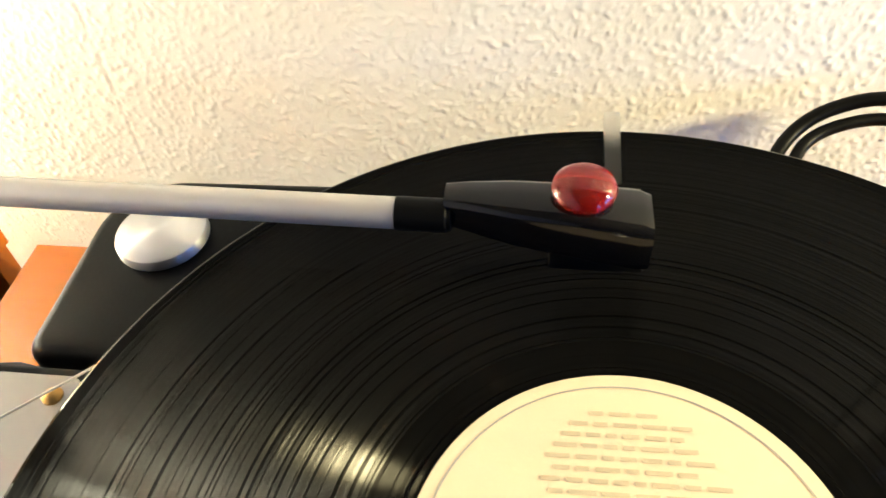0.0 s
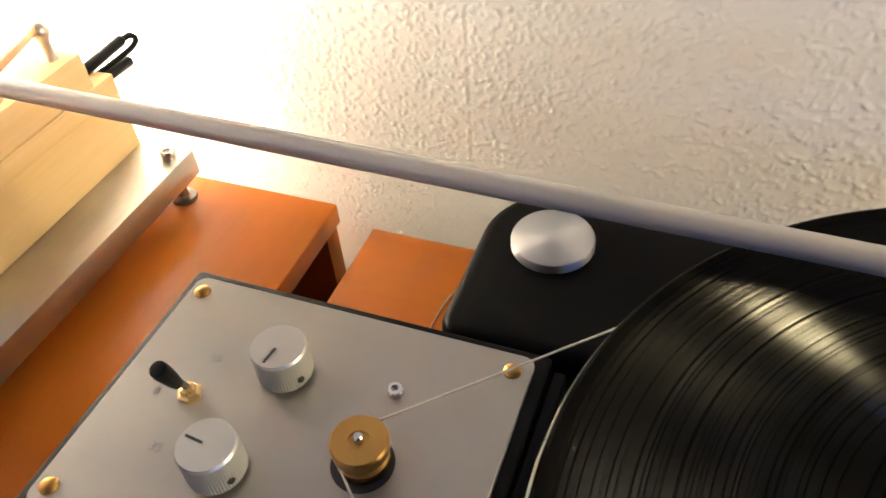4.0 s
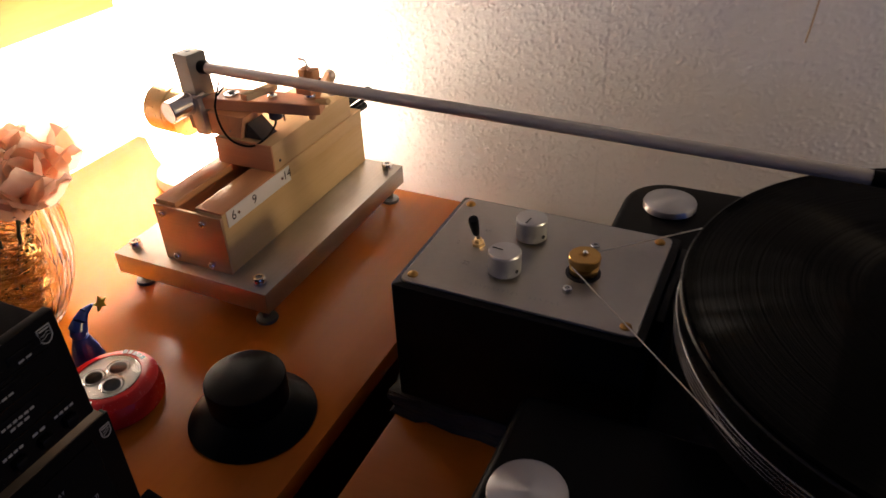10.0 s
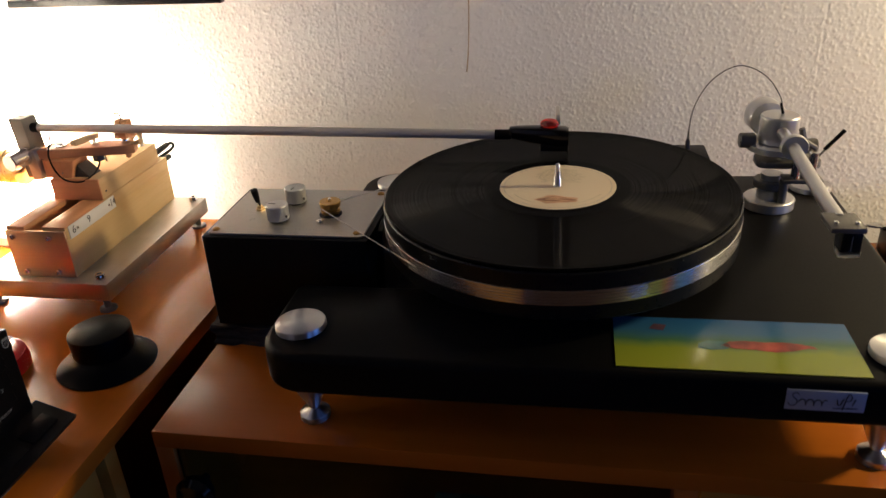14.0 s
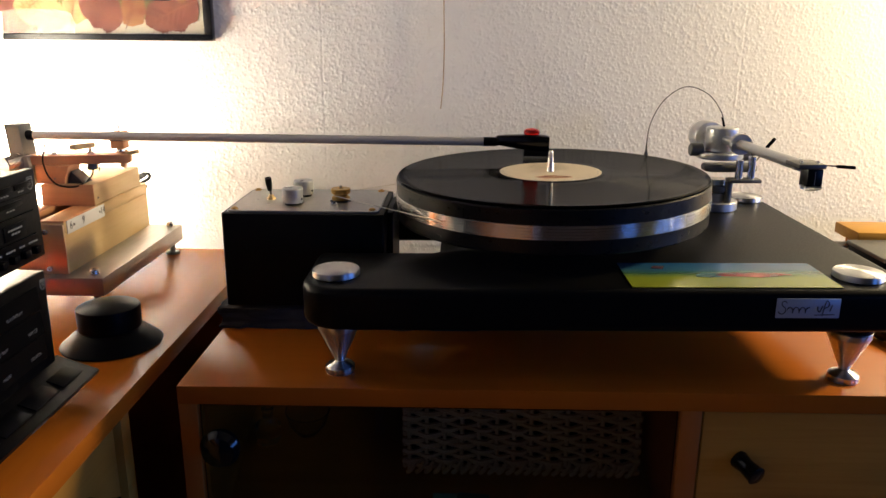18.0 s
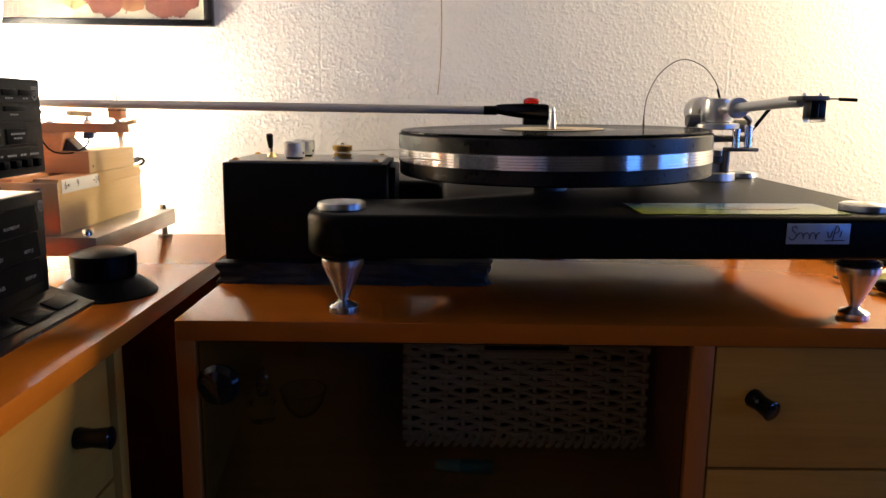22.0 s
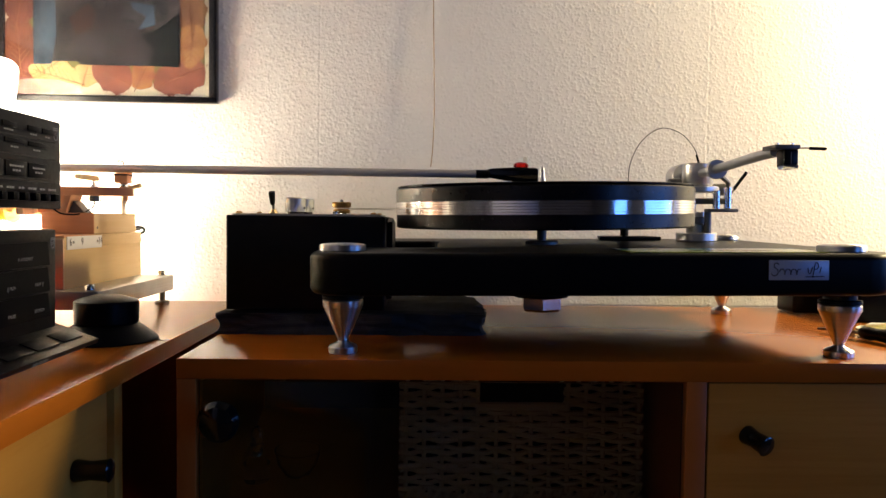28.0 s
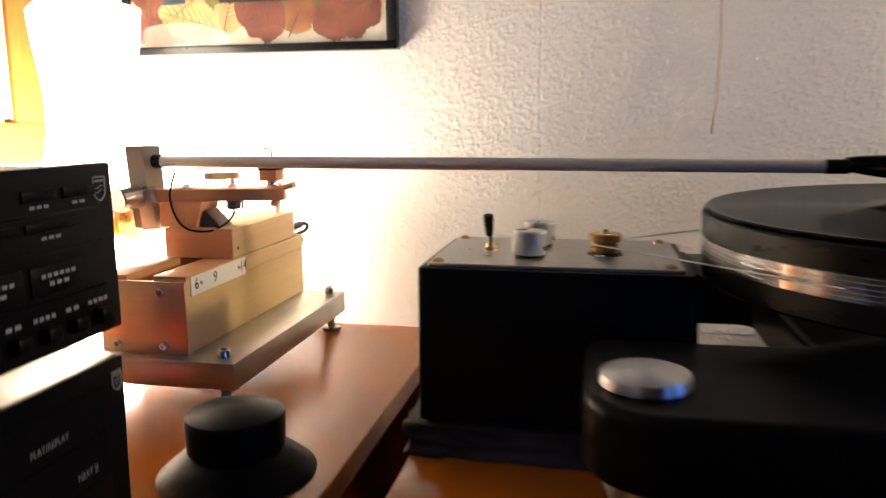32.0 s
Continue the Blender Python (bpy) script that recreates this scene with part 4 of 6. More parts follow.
part("stylus_guard", bm_slab([(HX - 0.0036, HZ - 0.0150), (HX + 0.0098, HZ - 0.0150), (HX + 0.0094, HZ - 0.0180), (HX + 0.001, HZ - 0.0192), (HX - 0.0036, HZ - 0.0186)], HY - 0.0098, HY + 0.001, 0.0006, 2, "xz"), FROSTED, cart, "clear plastic stylus guard")
lift = part("finger_lift", bm_rod((HX + 0.011, HY, HZ + 0.0012), (HX + 0.026, HY - 0.003, HZ + 0.0008), 0.0007, None, 10), CHROME, arm)
part("grip", bm_rod((HX + 0.022, HY - 0.003, HZ + 0.0008), (HX + 0.036, HY - 0.005, HZ), 0.0015, None, 12, 0.0004), RUBBER, lift, "black rubber grip")
lever = part("cue_lever", bm_rod((AX + 0.030, AY - 0.006, 0.888), (AX + 0.052, AY - 0.014, 0.925), 0.0011, None, 8), DARK_METAL, arm)
part("grip", bm_rod((AX + 0.040, AY - 0.010, 0.906), (AX + 0.053, AY - 0.0145, 0.927), 0.0020, None, 12, 0.0004), RUBBER, lever)
part("signal_wire", bm_tube([(0.444, 0.300, 0.880), (0.444, 0.300, 0.915), (0.447, 0.299, 0.942), (0.460, 0.298, 0.968), (0.482, 0.295, 0.983), (0.505, 0.290, 0.975), (0.520, 0.286, 0.955), (0.524, 0.284, 0.938)], 0.00055, 6, 8), INK, arm, "thin black looping signal wire")
part("plug", bm_lathe([(0.0020, 0), (0.0024, 0.002), (0.0024, 0.012), (0.0012, 0.015), (0.0008, 0.024)], (0.444, 0.300, 0.893), (0, 0, 1), 16), DARK_METAL, arm)
part("wire_sleeve", bm_rod((0.5215, 0.2855, 0.949), (0.524, 0.284, 0.9385), 0.0013, None, 10), RUBBER, arm)
box = part("junction_box", bm_box(0.430, 0.466, 0.288, 0.335, 0.8630, 0.889, 0.002), BLACK_BOX, arm, "black junction box for the signal wires")
part("stem", bm_rod((0.446, 0.322, PT + 0.004), (0.446, 0.322, 0.8632), 0.0050, None, 20), BLACK_BOX, box)
part("foot_plate", bm_slab([(0.408, 0.290), (0.482, 0.290), (0.474, 0.336), (0.416, 0.336)], PT + 0.0003, PT + 0.0052, 0.0010), BLACK_BOX, box)

card = thing("postcard", (0.448, 0.033, PT), "glossy postcard with blue, green and yellow bands and a red shape", "postcard")


def card_mat(m, nodes, links, bsdf, add):
    v = coords(add, links)
    sep = add("ShaderNodeSeparateXYZ")
    links.new(v, sep.inputs[0])
    n = add("ShaderNodeTexNoise", Scale=40.0, Detail=3.0)
    links.new(v, n.inputs[0])
    a = add("ShaderNodeMath")
    a.operation = "MULTIPLY_ADD"
    links.new(sep.outputs[1], a.inputs[0])
    a.inputs[1].default_value = 1 / 0.066
    a.inputs[2].default_value = 0.44
    b = add("ShaderNodeMath")
    b.operation = "MULTIPLY_ADD"
    links.new(n.outputs[0], b.inputs[0])
    b.inputs[1].default_value = 0.16
    links.new(a.outputs[0], b.inputs[2])
    links.new(ramp(add, links, b.outputs[0], [(0.0, (0.22, 0.25, 0.02)), (0.40, (0.20, 0.25, 0.02)), (0.58, (0.05, 0.13, 0.07)), (0.74, (0.03, 0.11, 0.21)), (1.0, (0.02, 0.09, 0.22))]), bsdf.inputs["Base Color"])
    bsdf.inputs["Roughness"].default_value = 0.18


part("card", bm_box(0.3665, 0.5305, 0.0015, 0.0660, PT + 0.0004, PT + 0.0010), material("printed_card", card_mat), card)
blot = [(0.440, 0.0315), (0.448, 0.0285), (0.462, 0.0275), (0.476, 0.0255), (0.488, 0.0280), (0.498, 0.0320), (0.504, 0.0315), (0.502, 0.0345), (0.494, 0.0370), (0.482, 0.0385), (0.470, 0.0375), (0.456, 0.0385), (0.446, 0.0365)]
part("printed_shape", flat_shape(blot, PT + 0.0012), paint("red_print", (0.27, 0.05, 0.03), 0.2, 0, 0.6, 400), card, "red printed shape")
part("printed_shape", flat_shape([(0.424, 0.0275), (0.434, 0.0255), (0.444, 0.0275), (0.447, 0.0320), (0.442, 0.0365), (0.431, 0.0370), (0.425, 0.0330)], PT + 0.0012), paint("blue_print", (0.05, 0.14, 0.15), 0.2, 0, 0.4, 400), card)
part("printed_shape", flat_shape([(0.392, 0.050), (0.402, 0.048), (0.405, 0.056), (0.396, 0.057)], PT + 0.0012), paint("dark_red_print", (0.09, 0.05, 0.07), 0.2, 0, 0.3, 300), card)

for level in (deck, record, arm, card):
    level.matrix_world = LEVEL @ (SEAT if level is record else Matrix()) @ Matrix.Translation(ORIGINS[level.name])
arm.scale.z = 0.955

# ---- the motor unit on its slate ----
slate = bmesh.new()
bmesh.ops.create_cube(slate, size=1, matrix=Matrix.Translation((0.128, 0.215, 0.7615)) @ Matrix.Diagonal((0.262, 0.172, 0.0225, 1)))
bmesh.ops.subdivide_edges(slate, edges=slate.edges[:], cuts=15, use_grid_fill=True)
rough_edge = Vector((3, 1, 2))
for v in slate.verts:
    side = abs(v.co.x - 0.128) > 0.129 or abs(v.co.y - 0.215) > 0.084
    if side:
        v.co.x += 0.0095 * noise.noise(v.co * 48) + 0.0045 * noise.noise(v.co * 150)
        v.co.y += 0.0060 * noise.noise(v.co * 60 + rough_edge) + 0.0035 * noise.noise(v.co * 160)
    if v.co.z > 0.77:
        v.co.z += 0.0012 * noise.noise(v.co * 35) - (0.0022 if side else 0)
solid("slate_slab", slate, SLATE, (0.133, 0.215, TOP), "rough-edged dark slate slab under the motor box", "slab", smooth=0)

MZ = 0.8662
motor = thing("motor_unit", (0.083, 0.187, 0.7735), "black motor box with an aluminium control plate", "motor")
part("case", bm_slab(round_outline(0.0065, 0.1605, 0.1275, 0.2425, 0.0025, 4), 0.7745, MZ, 0.001, 2), BLACK_BOX, motor, "black painted case")
plate = part("control_plate", bm_slab(round_outline(0.0105, 0.1555, 0.1325, 0.2385, 0.0045, 5), MZ, MZ + 0.002, 0.0004, 1), PLATE, motor, "matt aluminium control plate")
P = MZ + 0.002
for sx, sy in ((0.0165, 0.1395), (0.1485, 0.1395), (0.0165, 0.2305), (0.1485, 0.2305)):
    part("brass_screw", bm_lathe([(0.0034, 0), (0.0033, 0.0007), (0.0024, 0.0016), (0.0011, 0.0021), (0, 0.0022)], (sx, sy, P), (0, 0, 1), 20), BRASS, plate, "round brass screw head")
for sx, sy in ((0.112, 0.2090), (0.109, 0.1585)):
    socket_screw(plate, sx, sy, P, 0.0030, 0.0030)
part("hole", bm_lathe([(0, 0), (0.0108, 0), (0.0108, 0.0003), (0, 0.0003)], (0.1125, 0.1800, P), (0, 0, 1), 40), INK, plate)
pulley = part("pulley", bm_lathe([(0.0088, 0), (0.0090, 0.0006), (0.0090, 0.0030), (0.0074, 0.0040), (0.0074, 0.0058), (0.0096, 0.0068), (0.0098, 0.0108), (0.0092, 0.0116), (0.0035, 0.0116), (0.0033, 0.0108)], (0.1125, 0.1810, P + 0.0012), (0, 0, 1), 48), BRASS, motor, "brown turned brass pulley")
part("pulley_pin", bm_lathe([(0.0017, 0.010), (0.0017, 0.0136), (0.0012, 0.0142), (0, 0.0142)], (0.1125, 0.1810, P + 0.0012), (0, 0, 1), 16), CHROME, pulley)


KNOB_SILVER = paint("pale_silver_lacquer", (0.50, 0.51, 0.52), 0.38, 0.6, 0.08, 50, 0.1)


def fluted_knob(x, y, angle):
    prof = [(0.0102, 0), (0.0102, 0.0098), (0.0102, 0.0130), (0.0096, 0.0140), (0, 0.0140)]
    bm = bm_lathe(prof, (x, y, P + 0.0022), (0, 0, 1), 120)
    for v in bm.verts:
        dx, dy = v.co.x - x, v.co.y - y
        k = round(math.atan2(dy, dx) / (2 * math.pi) * 120)
        if math.hypot(dx, dy) > 0.0099 and k % 2 and v.co.z < P + 0.0130:
            v.co.x, v.co.y = x + dx * 0.972, y + dy * 0.972
    knob = part("knob", bm, KNOB_SILVER, motor, "fluted pale silver knob with a black pointer line")
    part("skirt", bm_lathe([(0.0078, 0), (0.0082, 0.0004), (0.0082, 0.0023)], (x, y, P), (0, 0, 1), 32), BLACK_PLASTIC, knob, "dark gap ring under the knob")
    part("set_screw", bm_lathe([(0, 0), (0.0013, 0), (0.0013, 0.0003), (0, 0.0003)], (x + 0.0094, y - 0.0042, P + 0.006), (0.91, -0.41, 0), 14), INK, knob)
    line = bm_box(-0.0004, 0.0004, 0.0012, 0.0080, 0, 0.0003)
    part("pointer", moved(line, pose(x, y, P + 0.0163, 0, 0, angle)), INK, knob)
    return knob


fluted_knob(0.0705, 0.2045, 172)
fluted_knob(0.0680, 0.1625, 84)
toggle = part("toggle_switch", bm_lathe([(0.0046, 0), (0.0046, 0.0018), (0.0032, 0.0022), (0.0028, 0.0042), (0.0018, 0.0048)], (0.041, 0.1855, P), (0, 0, 1), 6), BRASS_PALE, motor, "toggle switch", 0)
part("toggle_stem", bm_rod((0.041, 0.1855, P + 0.005), (0.0405, 0.183, P + 0.013), 0.0012, 0.0014, 12), DARK_METAL, toggle)
part("toggle_cap", bm_lathe([(0.0022, 0), (0.0028, 0.004), (0.0034, 0.0115), (0.0031, 0.0138), (0, 0.0145)], (0.0405, 0.1832, P + 0.0095), (-0.02, -0.30, 1), 20), BLACK_PLASTIC, toggle, "black sleeve on the toggle")
for x0, x1, n in ((0.052, 0.084, 11), (0.089, 0.109, 6)):
    for k in range(n):
        x = x0 + (x1 - x0) * (k + 0.5) / n
        part("faint_mark", bar(x, 0.1440 + 0.0004 * (k % 3), 0.0006, 0.0024 + 0.0008 * (k % 2), P + 0.0002, 12 * (k % 3)), PRINT_FAINT, plate)
        part("faint_mark", bar(x + 0.0008, 0.1440 + 0.0006 * (k % 2), 0.0012, 0.0004, P + 0.0002, 20 * (k % 2)), PRINT_FAINT, plate)
part("side_flap", bm_slab([(0.150, 0.7835), (0.240, 0.7835), (0.240, 0.861), (0.178, 0.8655), (0.160, 0.861)], 0.1610, 0.1665, 0.0008, 1, "yz"), BLACK_BOX, motor)

# the drive thread, taut from pulley to platter
belt = thing("drive_thread", (0.2, 0.18, 0.876), "thin white drive thread from the pulley round the platter", "belt")
BZ, RP, RR = 0.8744, 0.0085, 0.1527
dx, dy = CX - 0.1125, CY - 0.181
dist, ang = math.hypot(dx, dy), math.atan2(dy, dx)
tilt = math.acos((RP - RR) / dist)
for s in (1, -1):
    a = ang + s * tilt
    u = Vector((math.cos(a), math.sin(a), 0))
    part("run", bm_rod(Vector((0.1125, 0.181, BZ)) + RP * u, Vector((CX + 0.001, CY, 0.8742)) + RR * u, 0.00045, None, 6), THREAD, belt)

# ---- the long wooden arm and its tower ----
tower = thing("arm_tower", (-0.21, 0.29, TOP), "wooden arm tower with sliding carriage on an aluminium plate", "tonearm stand")
base = part("base_plate", bm_box(-0.293, -0.1345, 0.1705, 0.4035, 0.7665, 0.7860, 0.0008), ALU, tower, "milled aluminium base plate")
for x, y in ((-0.1475, 0.1820), (-0.1450, 0.3910), (-0.2810, 0.1855)):
    socket_screw(base, x, y, 0.7862, 0.0052, 0.0065, (0, 0, 1), CHROME, "levelling_bolt")
    part("levelling_foot", bm_lathe([(0.0090, 0), (0.0092, 0.001), (0.0088, 0.0028), (0.0036, 0.0036), (0.0036, 0.0165)], (x, y, TOP), (0, 0, 1), 24), DARK_METAL, base, "dark round levelling foot")
part("side_board", bm_box(-0.2005, -0.1755, 0.1855, 0.3995, 0.7862, 0.8290, 0.0006), PALE_WOOD, tower, "pale maple side board")
part("top_rail", bm_box(-0.2008, -0.1753, 0.1855, 0.3995, 0.8290, 0.8405, 0.0004), PALE_WOOD, tower)
part("rail_cap", bm_box(-0.2012, -0.1752, 0.1853, 0.2565, 0.8405, 0.8427, 0.0006), PINK_WOOD, tower, "reddish cap on the rail")
part("rail_cap", bm_box(-0.2008, -0.1753, 0.2570, 0.3995, 0.8405, 0.8425, 0.0004), PALE_WOOD, tower)
part("side_board", bm_box(-0.2430, -0.2220, 0.1855, 0.3995, 0.7862, 0.8425, 0.0006), PINK_WOOD, tower, "reddish side board")
part("groove_floor", bm_box(-0.2220, -0.2005, 0.1855, 0.3995, 0.7862, 0.8180), PINK_WOOD, tower)
front = part("front_plate", bm_box(-0.2435, -0.1752, 0.1825, 0.1853, 0.7862, 0.8390, 0.0004), COPPER, tower, "satin front plate of warm-toned metal")
for x, z in ((-0.2345, 0.8325), (-0.1935, 0.8315), (-0.2300, 0.7925), (-0.1935, 0.7925)):
    socket_screw(front, x, 0.1825, z, 0.0030, 0.0030, (0, -1, 0))
strip = part("scale_strip", bm_box(-0.1751, -0.1742, 0.190, 0.275, 0.8275, 0.8415, 0.0001), WHITE, tower, "white paper scale with the numbers 6, 9 and 14")


def writing(text, size, m, mat, parent):
    """Numerals on a paper strip, from the built-in font."""
    cu = bpy.data.curves.new("writing", "FONT")
    cu.body, cu.size, cu.extrude = text, size, 0.00005
    cu.align_x, cu.align_y = "CENTER", "CENTER"
    tmp = new("writing", cu)
    me = bpy.data.meshes.new_from_object(tmp.evaluated_get(bpy.context.evaluated_depsgraph_get()))
    bpy.data.objects.remove(tmp)
    bm = bmesh.new()
    bm.from_mesh(me)
    return part("writing", moved(bm, m), mat, parent, "", 0)


for text, x, y in (("45", 0.041, 0.203), ("0", 0.028, 0.183), ("33", 0.042, 0.163)):
    writing(text, 0.0052, pose(x, y, P + 0.0002, 0, 0, 0), PRINT_FAINT, plate)
for text, y in (("6", 0.1975), ("9", 0.2245), ("14", 0.2705)):
    writing(text, 0.0115, Matrix.Translation((-0.1740, y, 0.8350)) @ pose(0, 0, 0, 90, 0, 90), INK, strip)
for y in (0.2035, 0.2630):
    part("pin", bm_lathe([(0.0016, 0), (0.0014, 0.0008), (0, 0.0012)], (-0.1742, y, 0.8350), (1, 0, 0), 12), CHROME, strip)

carriage = part("carriage", bm_box(-0.2340, -0.1760, 0.2590, 0.3830, 0.8430, 0.8665, 0.0007), PALE_WOOD, tower, "pale wooden carriage block")
part("carriage_front", bm_box(-0.2345, -0.1757, 0.2570, 0.2590, 0.8428, 0.8667, 0.0004), PINK_WOOD_X, carriage, "reddish end-grain face")
part("hole", bm_lathe([(0, 0), (0.0014, 0), (0.0014, 0.0004), (0, 0.0004)], (-0.1762, 0.267, 0.8500), (1, 0, 0), 12), INK, carriage)
pillar = part("pillar", bm_slab([(-0.2400, 0.8667), (-0.2085, 0.8667), (-0.2025, 0.8868), (-0.2400, 0.8868)], 0.2610, 0.2900, 0.0006, 1, "xz"), PINK_WOOD, tower, "reddish wooden pillar")
part("wedge", bm_slab([(-0.2080, 0.8667), (-0.1890, 0.8667), (-0.2022, 0.8806)], 0.2650, 0.2860, 0.0004, 1, "xz"), INK, pillar, "black wedge")
part("knot", bm_lathe([(0, 0), (0.0011, 0), (0.0009, 0.0003), (0, 0.0003)], (-0.2190, 0.2610, 0.8725), (0, -1, 0), 10), PRINT, pillar)
beam = part("beam", bm_slab([(-0.2460, 0.2650), (-0.1530, 0.2835), (-0.1440, 0.2890), (-0.1480, 0.3030), (-0.1620, 0.3060), (-0.2460, 0.2920)], 0.8868, 0.8968, 0.0008, 1), PINK_WOOD_X, tower, "reddish wooden beam")
part("washer", bm_lathe([(0.0026, 0), (0.0064, 0), (0.0064, 0.0010), (0.0050, 0.0014), (0.0042, 0.0005), (0.0026, 0.0005)], (-0.2270, 0.2810, 0.8969), (0, 0, 1), 28), CHROME, beam)
part("pivot_bolt", bm_lathe([(0.0026, 0), (0.0026, 0.0026), (0.0018, 0.0030), (0, 0.0030)], (-0.2270, 0.2810, 0.8969), (0, 0, 1), 16), DARK_METAL, beam)
part("nut", bm_lathe([(0.0044, 0), (0.0044, 0.0030), (0.0036, 0.0036), (0.0020, 0.0036), (0.0020, 0.0070), (0, 0.0070)], (-0.1875, 0.2855, 0.8968), (0, 0, 1), 6), CHROME, beam, "", 0)
part("adjuster", bm_lathe([(0.0050, -0.0070), (0.0058, -0.0062), (0.0058, -0.0008), (0.0040, 0)], (-0.1865, 0.2840, 0.8868), (0, 0, 1), 24), DARK_METAL, beam, "dark steel adjuster under the beam")
part("guide_pin", bm_rod((-0.1800, 0.2870, 0.8775), (-0.1800, 0.2870, 0.8868), 0.0010, None, 8), CHROME, beam)
part("end_peg", bm_lathe([(0.0026, -0.0050), (0.0032, -0.0040), (0.0032, 0)], (-0.1535, 0.2905, 0.8868), (0, 0, 1), 14), PINK_WOOD, beam)
paddle = part("paddle", moved(bm_box(-0.0310, 0.0030, -0.0042, 0.0042, 0.0, 0.0058, 0.0012), pose(-0.1868, 0.2865, 0.9042, 0, 2, 78)), PALE_WOOD, tower, "small pale wooden paddle")
part("paddle_pin", bm_rod((-0.1875, 0.2855, 0.9035), (-0.1875, 0.2855, 0.9050), 0.0016, None, 10), CHROME, paddle)
lift = part("lift_block", bm_box(-0.1655, -0.1505, 0.2890, 0.3050, 0.9025, 0.9140, 0.0008), PINK_WOOD_X, tower, "wooden lift block behind the rod")
for px in (-0.1655, -0.1570):
    part("prong", bm_box(px, px + 0.0065, 0.2950, 0.3050, 0.9140, 0.9215, 0.0006), PINK_WOOD, lift)
part("rubber_band", bm_box(-0.1664, -0.1496, 0.2882, 0.3058, 0.9112, 0.9128, 0.0006), RUBBER, lift, "black rubber band round the block")
part("collar", bm_lathe([(0.0046, 0), (0.0050, 0.0008), (0.0050, 0.0040), (0.0040, 0.0056)], (-0.1575, 0.2965, 0.8969), (0, 0, 1), 20), CHROME, lift)
part("hook", bm_tube([(-0.1582, 0.2990, 0.9140), (-0.1582, 0.2990, 0.9245), (-0.1592, 0.2992, 0.9278), (-0.1625, 0.2998, 0.9290), (-0.1665, 0.3005, 0.9286)], 0.0011, 8, 6), CHROME, lift, "bent wire hook")
part("lift_handle", moved(bm_box(-0.0023, 0.0023, 0.0, 0.0760, -0.0023, 0.0023, 0.0008), pose(-0.1535, 0.3010, 0.8985, -8, 0, 27)), PINK_WOOD, tower, "thin wooden lift handle")
part("lift_stub", bm_rod((-0.1500, 0.2940, 0.8960), (-0.1350, 0.2900, 0.9000), 0.0022, 0.0027, 12, 0.0006), PALE_WOOD, tower)
POST_STEEL = paint("warm_satin_steel", (0.62, 0.56, 0.47), 0.35, 0.7, 0.1, 60)
part("rear_post", bm_lathe([(0.0042, 0), (0.0036, 0.0020), (0.0034, 0.0120), (0.0040, 0.0140), (0.0058, 0.0172), (0.0060, 0.0195), (0.0050, 0.0225), (0.0026, 0.0243), (0, 0.0248)], (-0.1880, 0.3725, 0.8666), (0, 0, 1), 24), POST_STEEL, tower, "satin steel post with a ball end")
for z0, z1 in ((0.8455, 0.8475), (0.8335, 0.8315)):
    socket = part("rear_socket", bm_rod((-0.1910, 0.3820, z0), (-0.1905, 0.4330, z1), 0.0040, 0.0036, 20, 0.0014), RUBBER, tower, "thick black rear plug")
    part("collar", bm_rod((-0.1910, 0.3835, z0), (-0.1910, 0.3895, z0 + (z1 - z0) * 0.12), 0.0046, None, 20, 0.0005), BLACK_PLASTIC, socket)

part("rear_cable", bm_tube([(-0.1905, 0.4325, 0.8474), (-0.1885, 0.4385, 0.8478), (-0.1860, 0.4400, 0.8445), (-0.1865, 0.4340, 0.8410), (-0.1890, 0.4180, 0.8390), (-0.1930, 0.4040, 0.8370), (-0.1950, 0.3990, 0.8360)], 0.0020, 10, 6), RUBBER, tower, "thin black cable that loops back")

wand = thing("long_arm", (-0.26, 0.277, 0.862), "long grey aluminium rod arm with black headshell and brass counterweight", "tonearm")
A0, A1 = Vector((-0.2470, 0.2790, 0.9175)), Vector((0.2580, 0.2695, 0.9186))
tilted = [(-0.2730, 0.2690), (-0.2555, 0.2665), (-0.2520, 0.2860), (-0.2695, 0.2885)]
block = bm_slab(tilted, 0.8625, 0.9305, 0.0012, 2)
for v in block.verts:
    if v.co.z < 0.880:
        v.co.x += 0.0045
part("pivot_block", block, DARK_METAL, wand, "grey metal pivot block")
YOKE_GREY = paint("beige_grey_cast", (0.34, 0.29, 0.22), 0.5, 0.2, 0.2, 60, 0.2)
part("yoke", moved(bm_box(-0.2585, -0.2440, 0.2610, 0.2760, 0.8625, 0.8960, 0.0012), about(-0.25, 0.268, 0.88, 0, -7, -8)), YOKE_GREY, wand, "beige-grey metal yoke")
part("hole", bm_lathe([(0, 0), (0.0024, 0), (0.0024, 0.0003), (0, 0.0003)], (-0.2625, 0.2775, 0.9306), (0, 0, 1), 16), INK, wand)
part("collar", bm_rod(A0 + Vector((-0.009, 0, 0)), A0 + Vector((0.001, 0, 0)), 0.0056, None, 24, 0.0006), BLACK_PLASTIC, wand)
part("rod", bm_rod(A0, A1, 0.0047, None, 32), ROD, wand, "grey anodised aluminium rod")
part("sleeve", bm_lathe([(0.0050, 0), (0.0050, 0.0145), (0.0044, 0.0150), (0.0044, 0.0160)], A1, A1 - A0, 28), BLACK_SATIN, wand, "black sleeve")
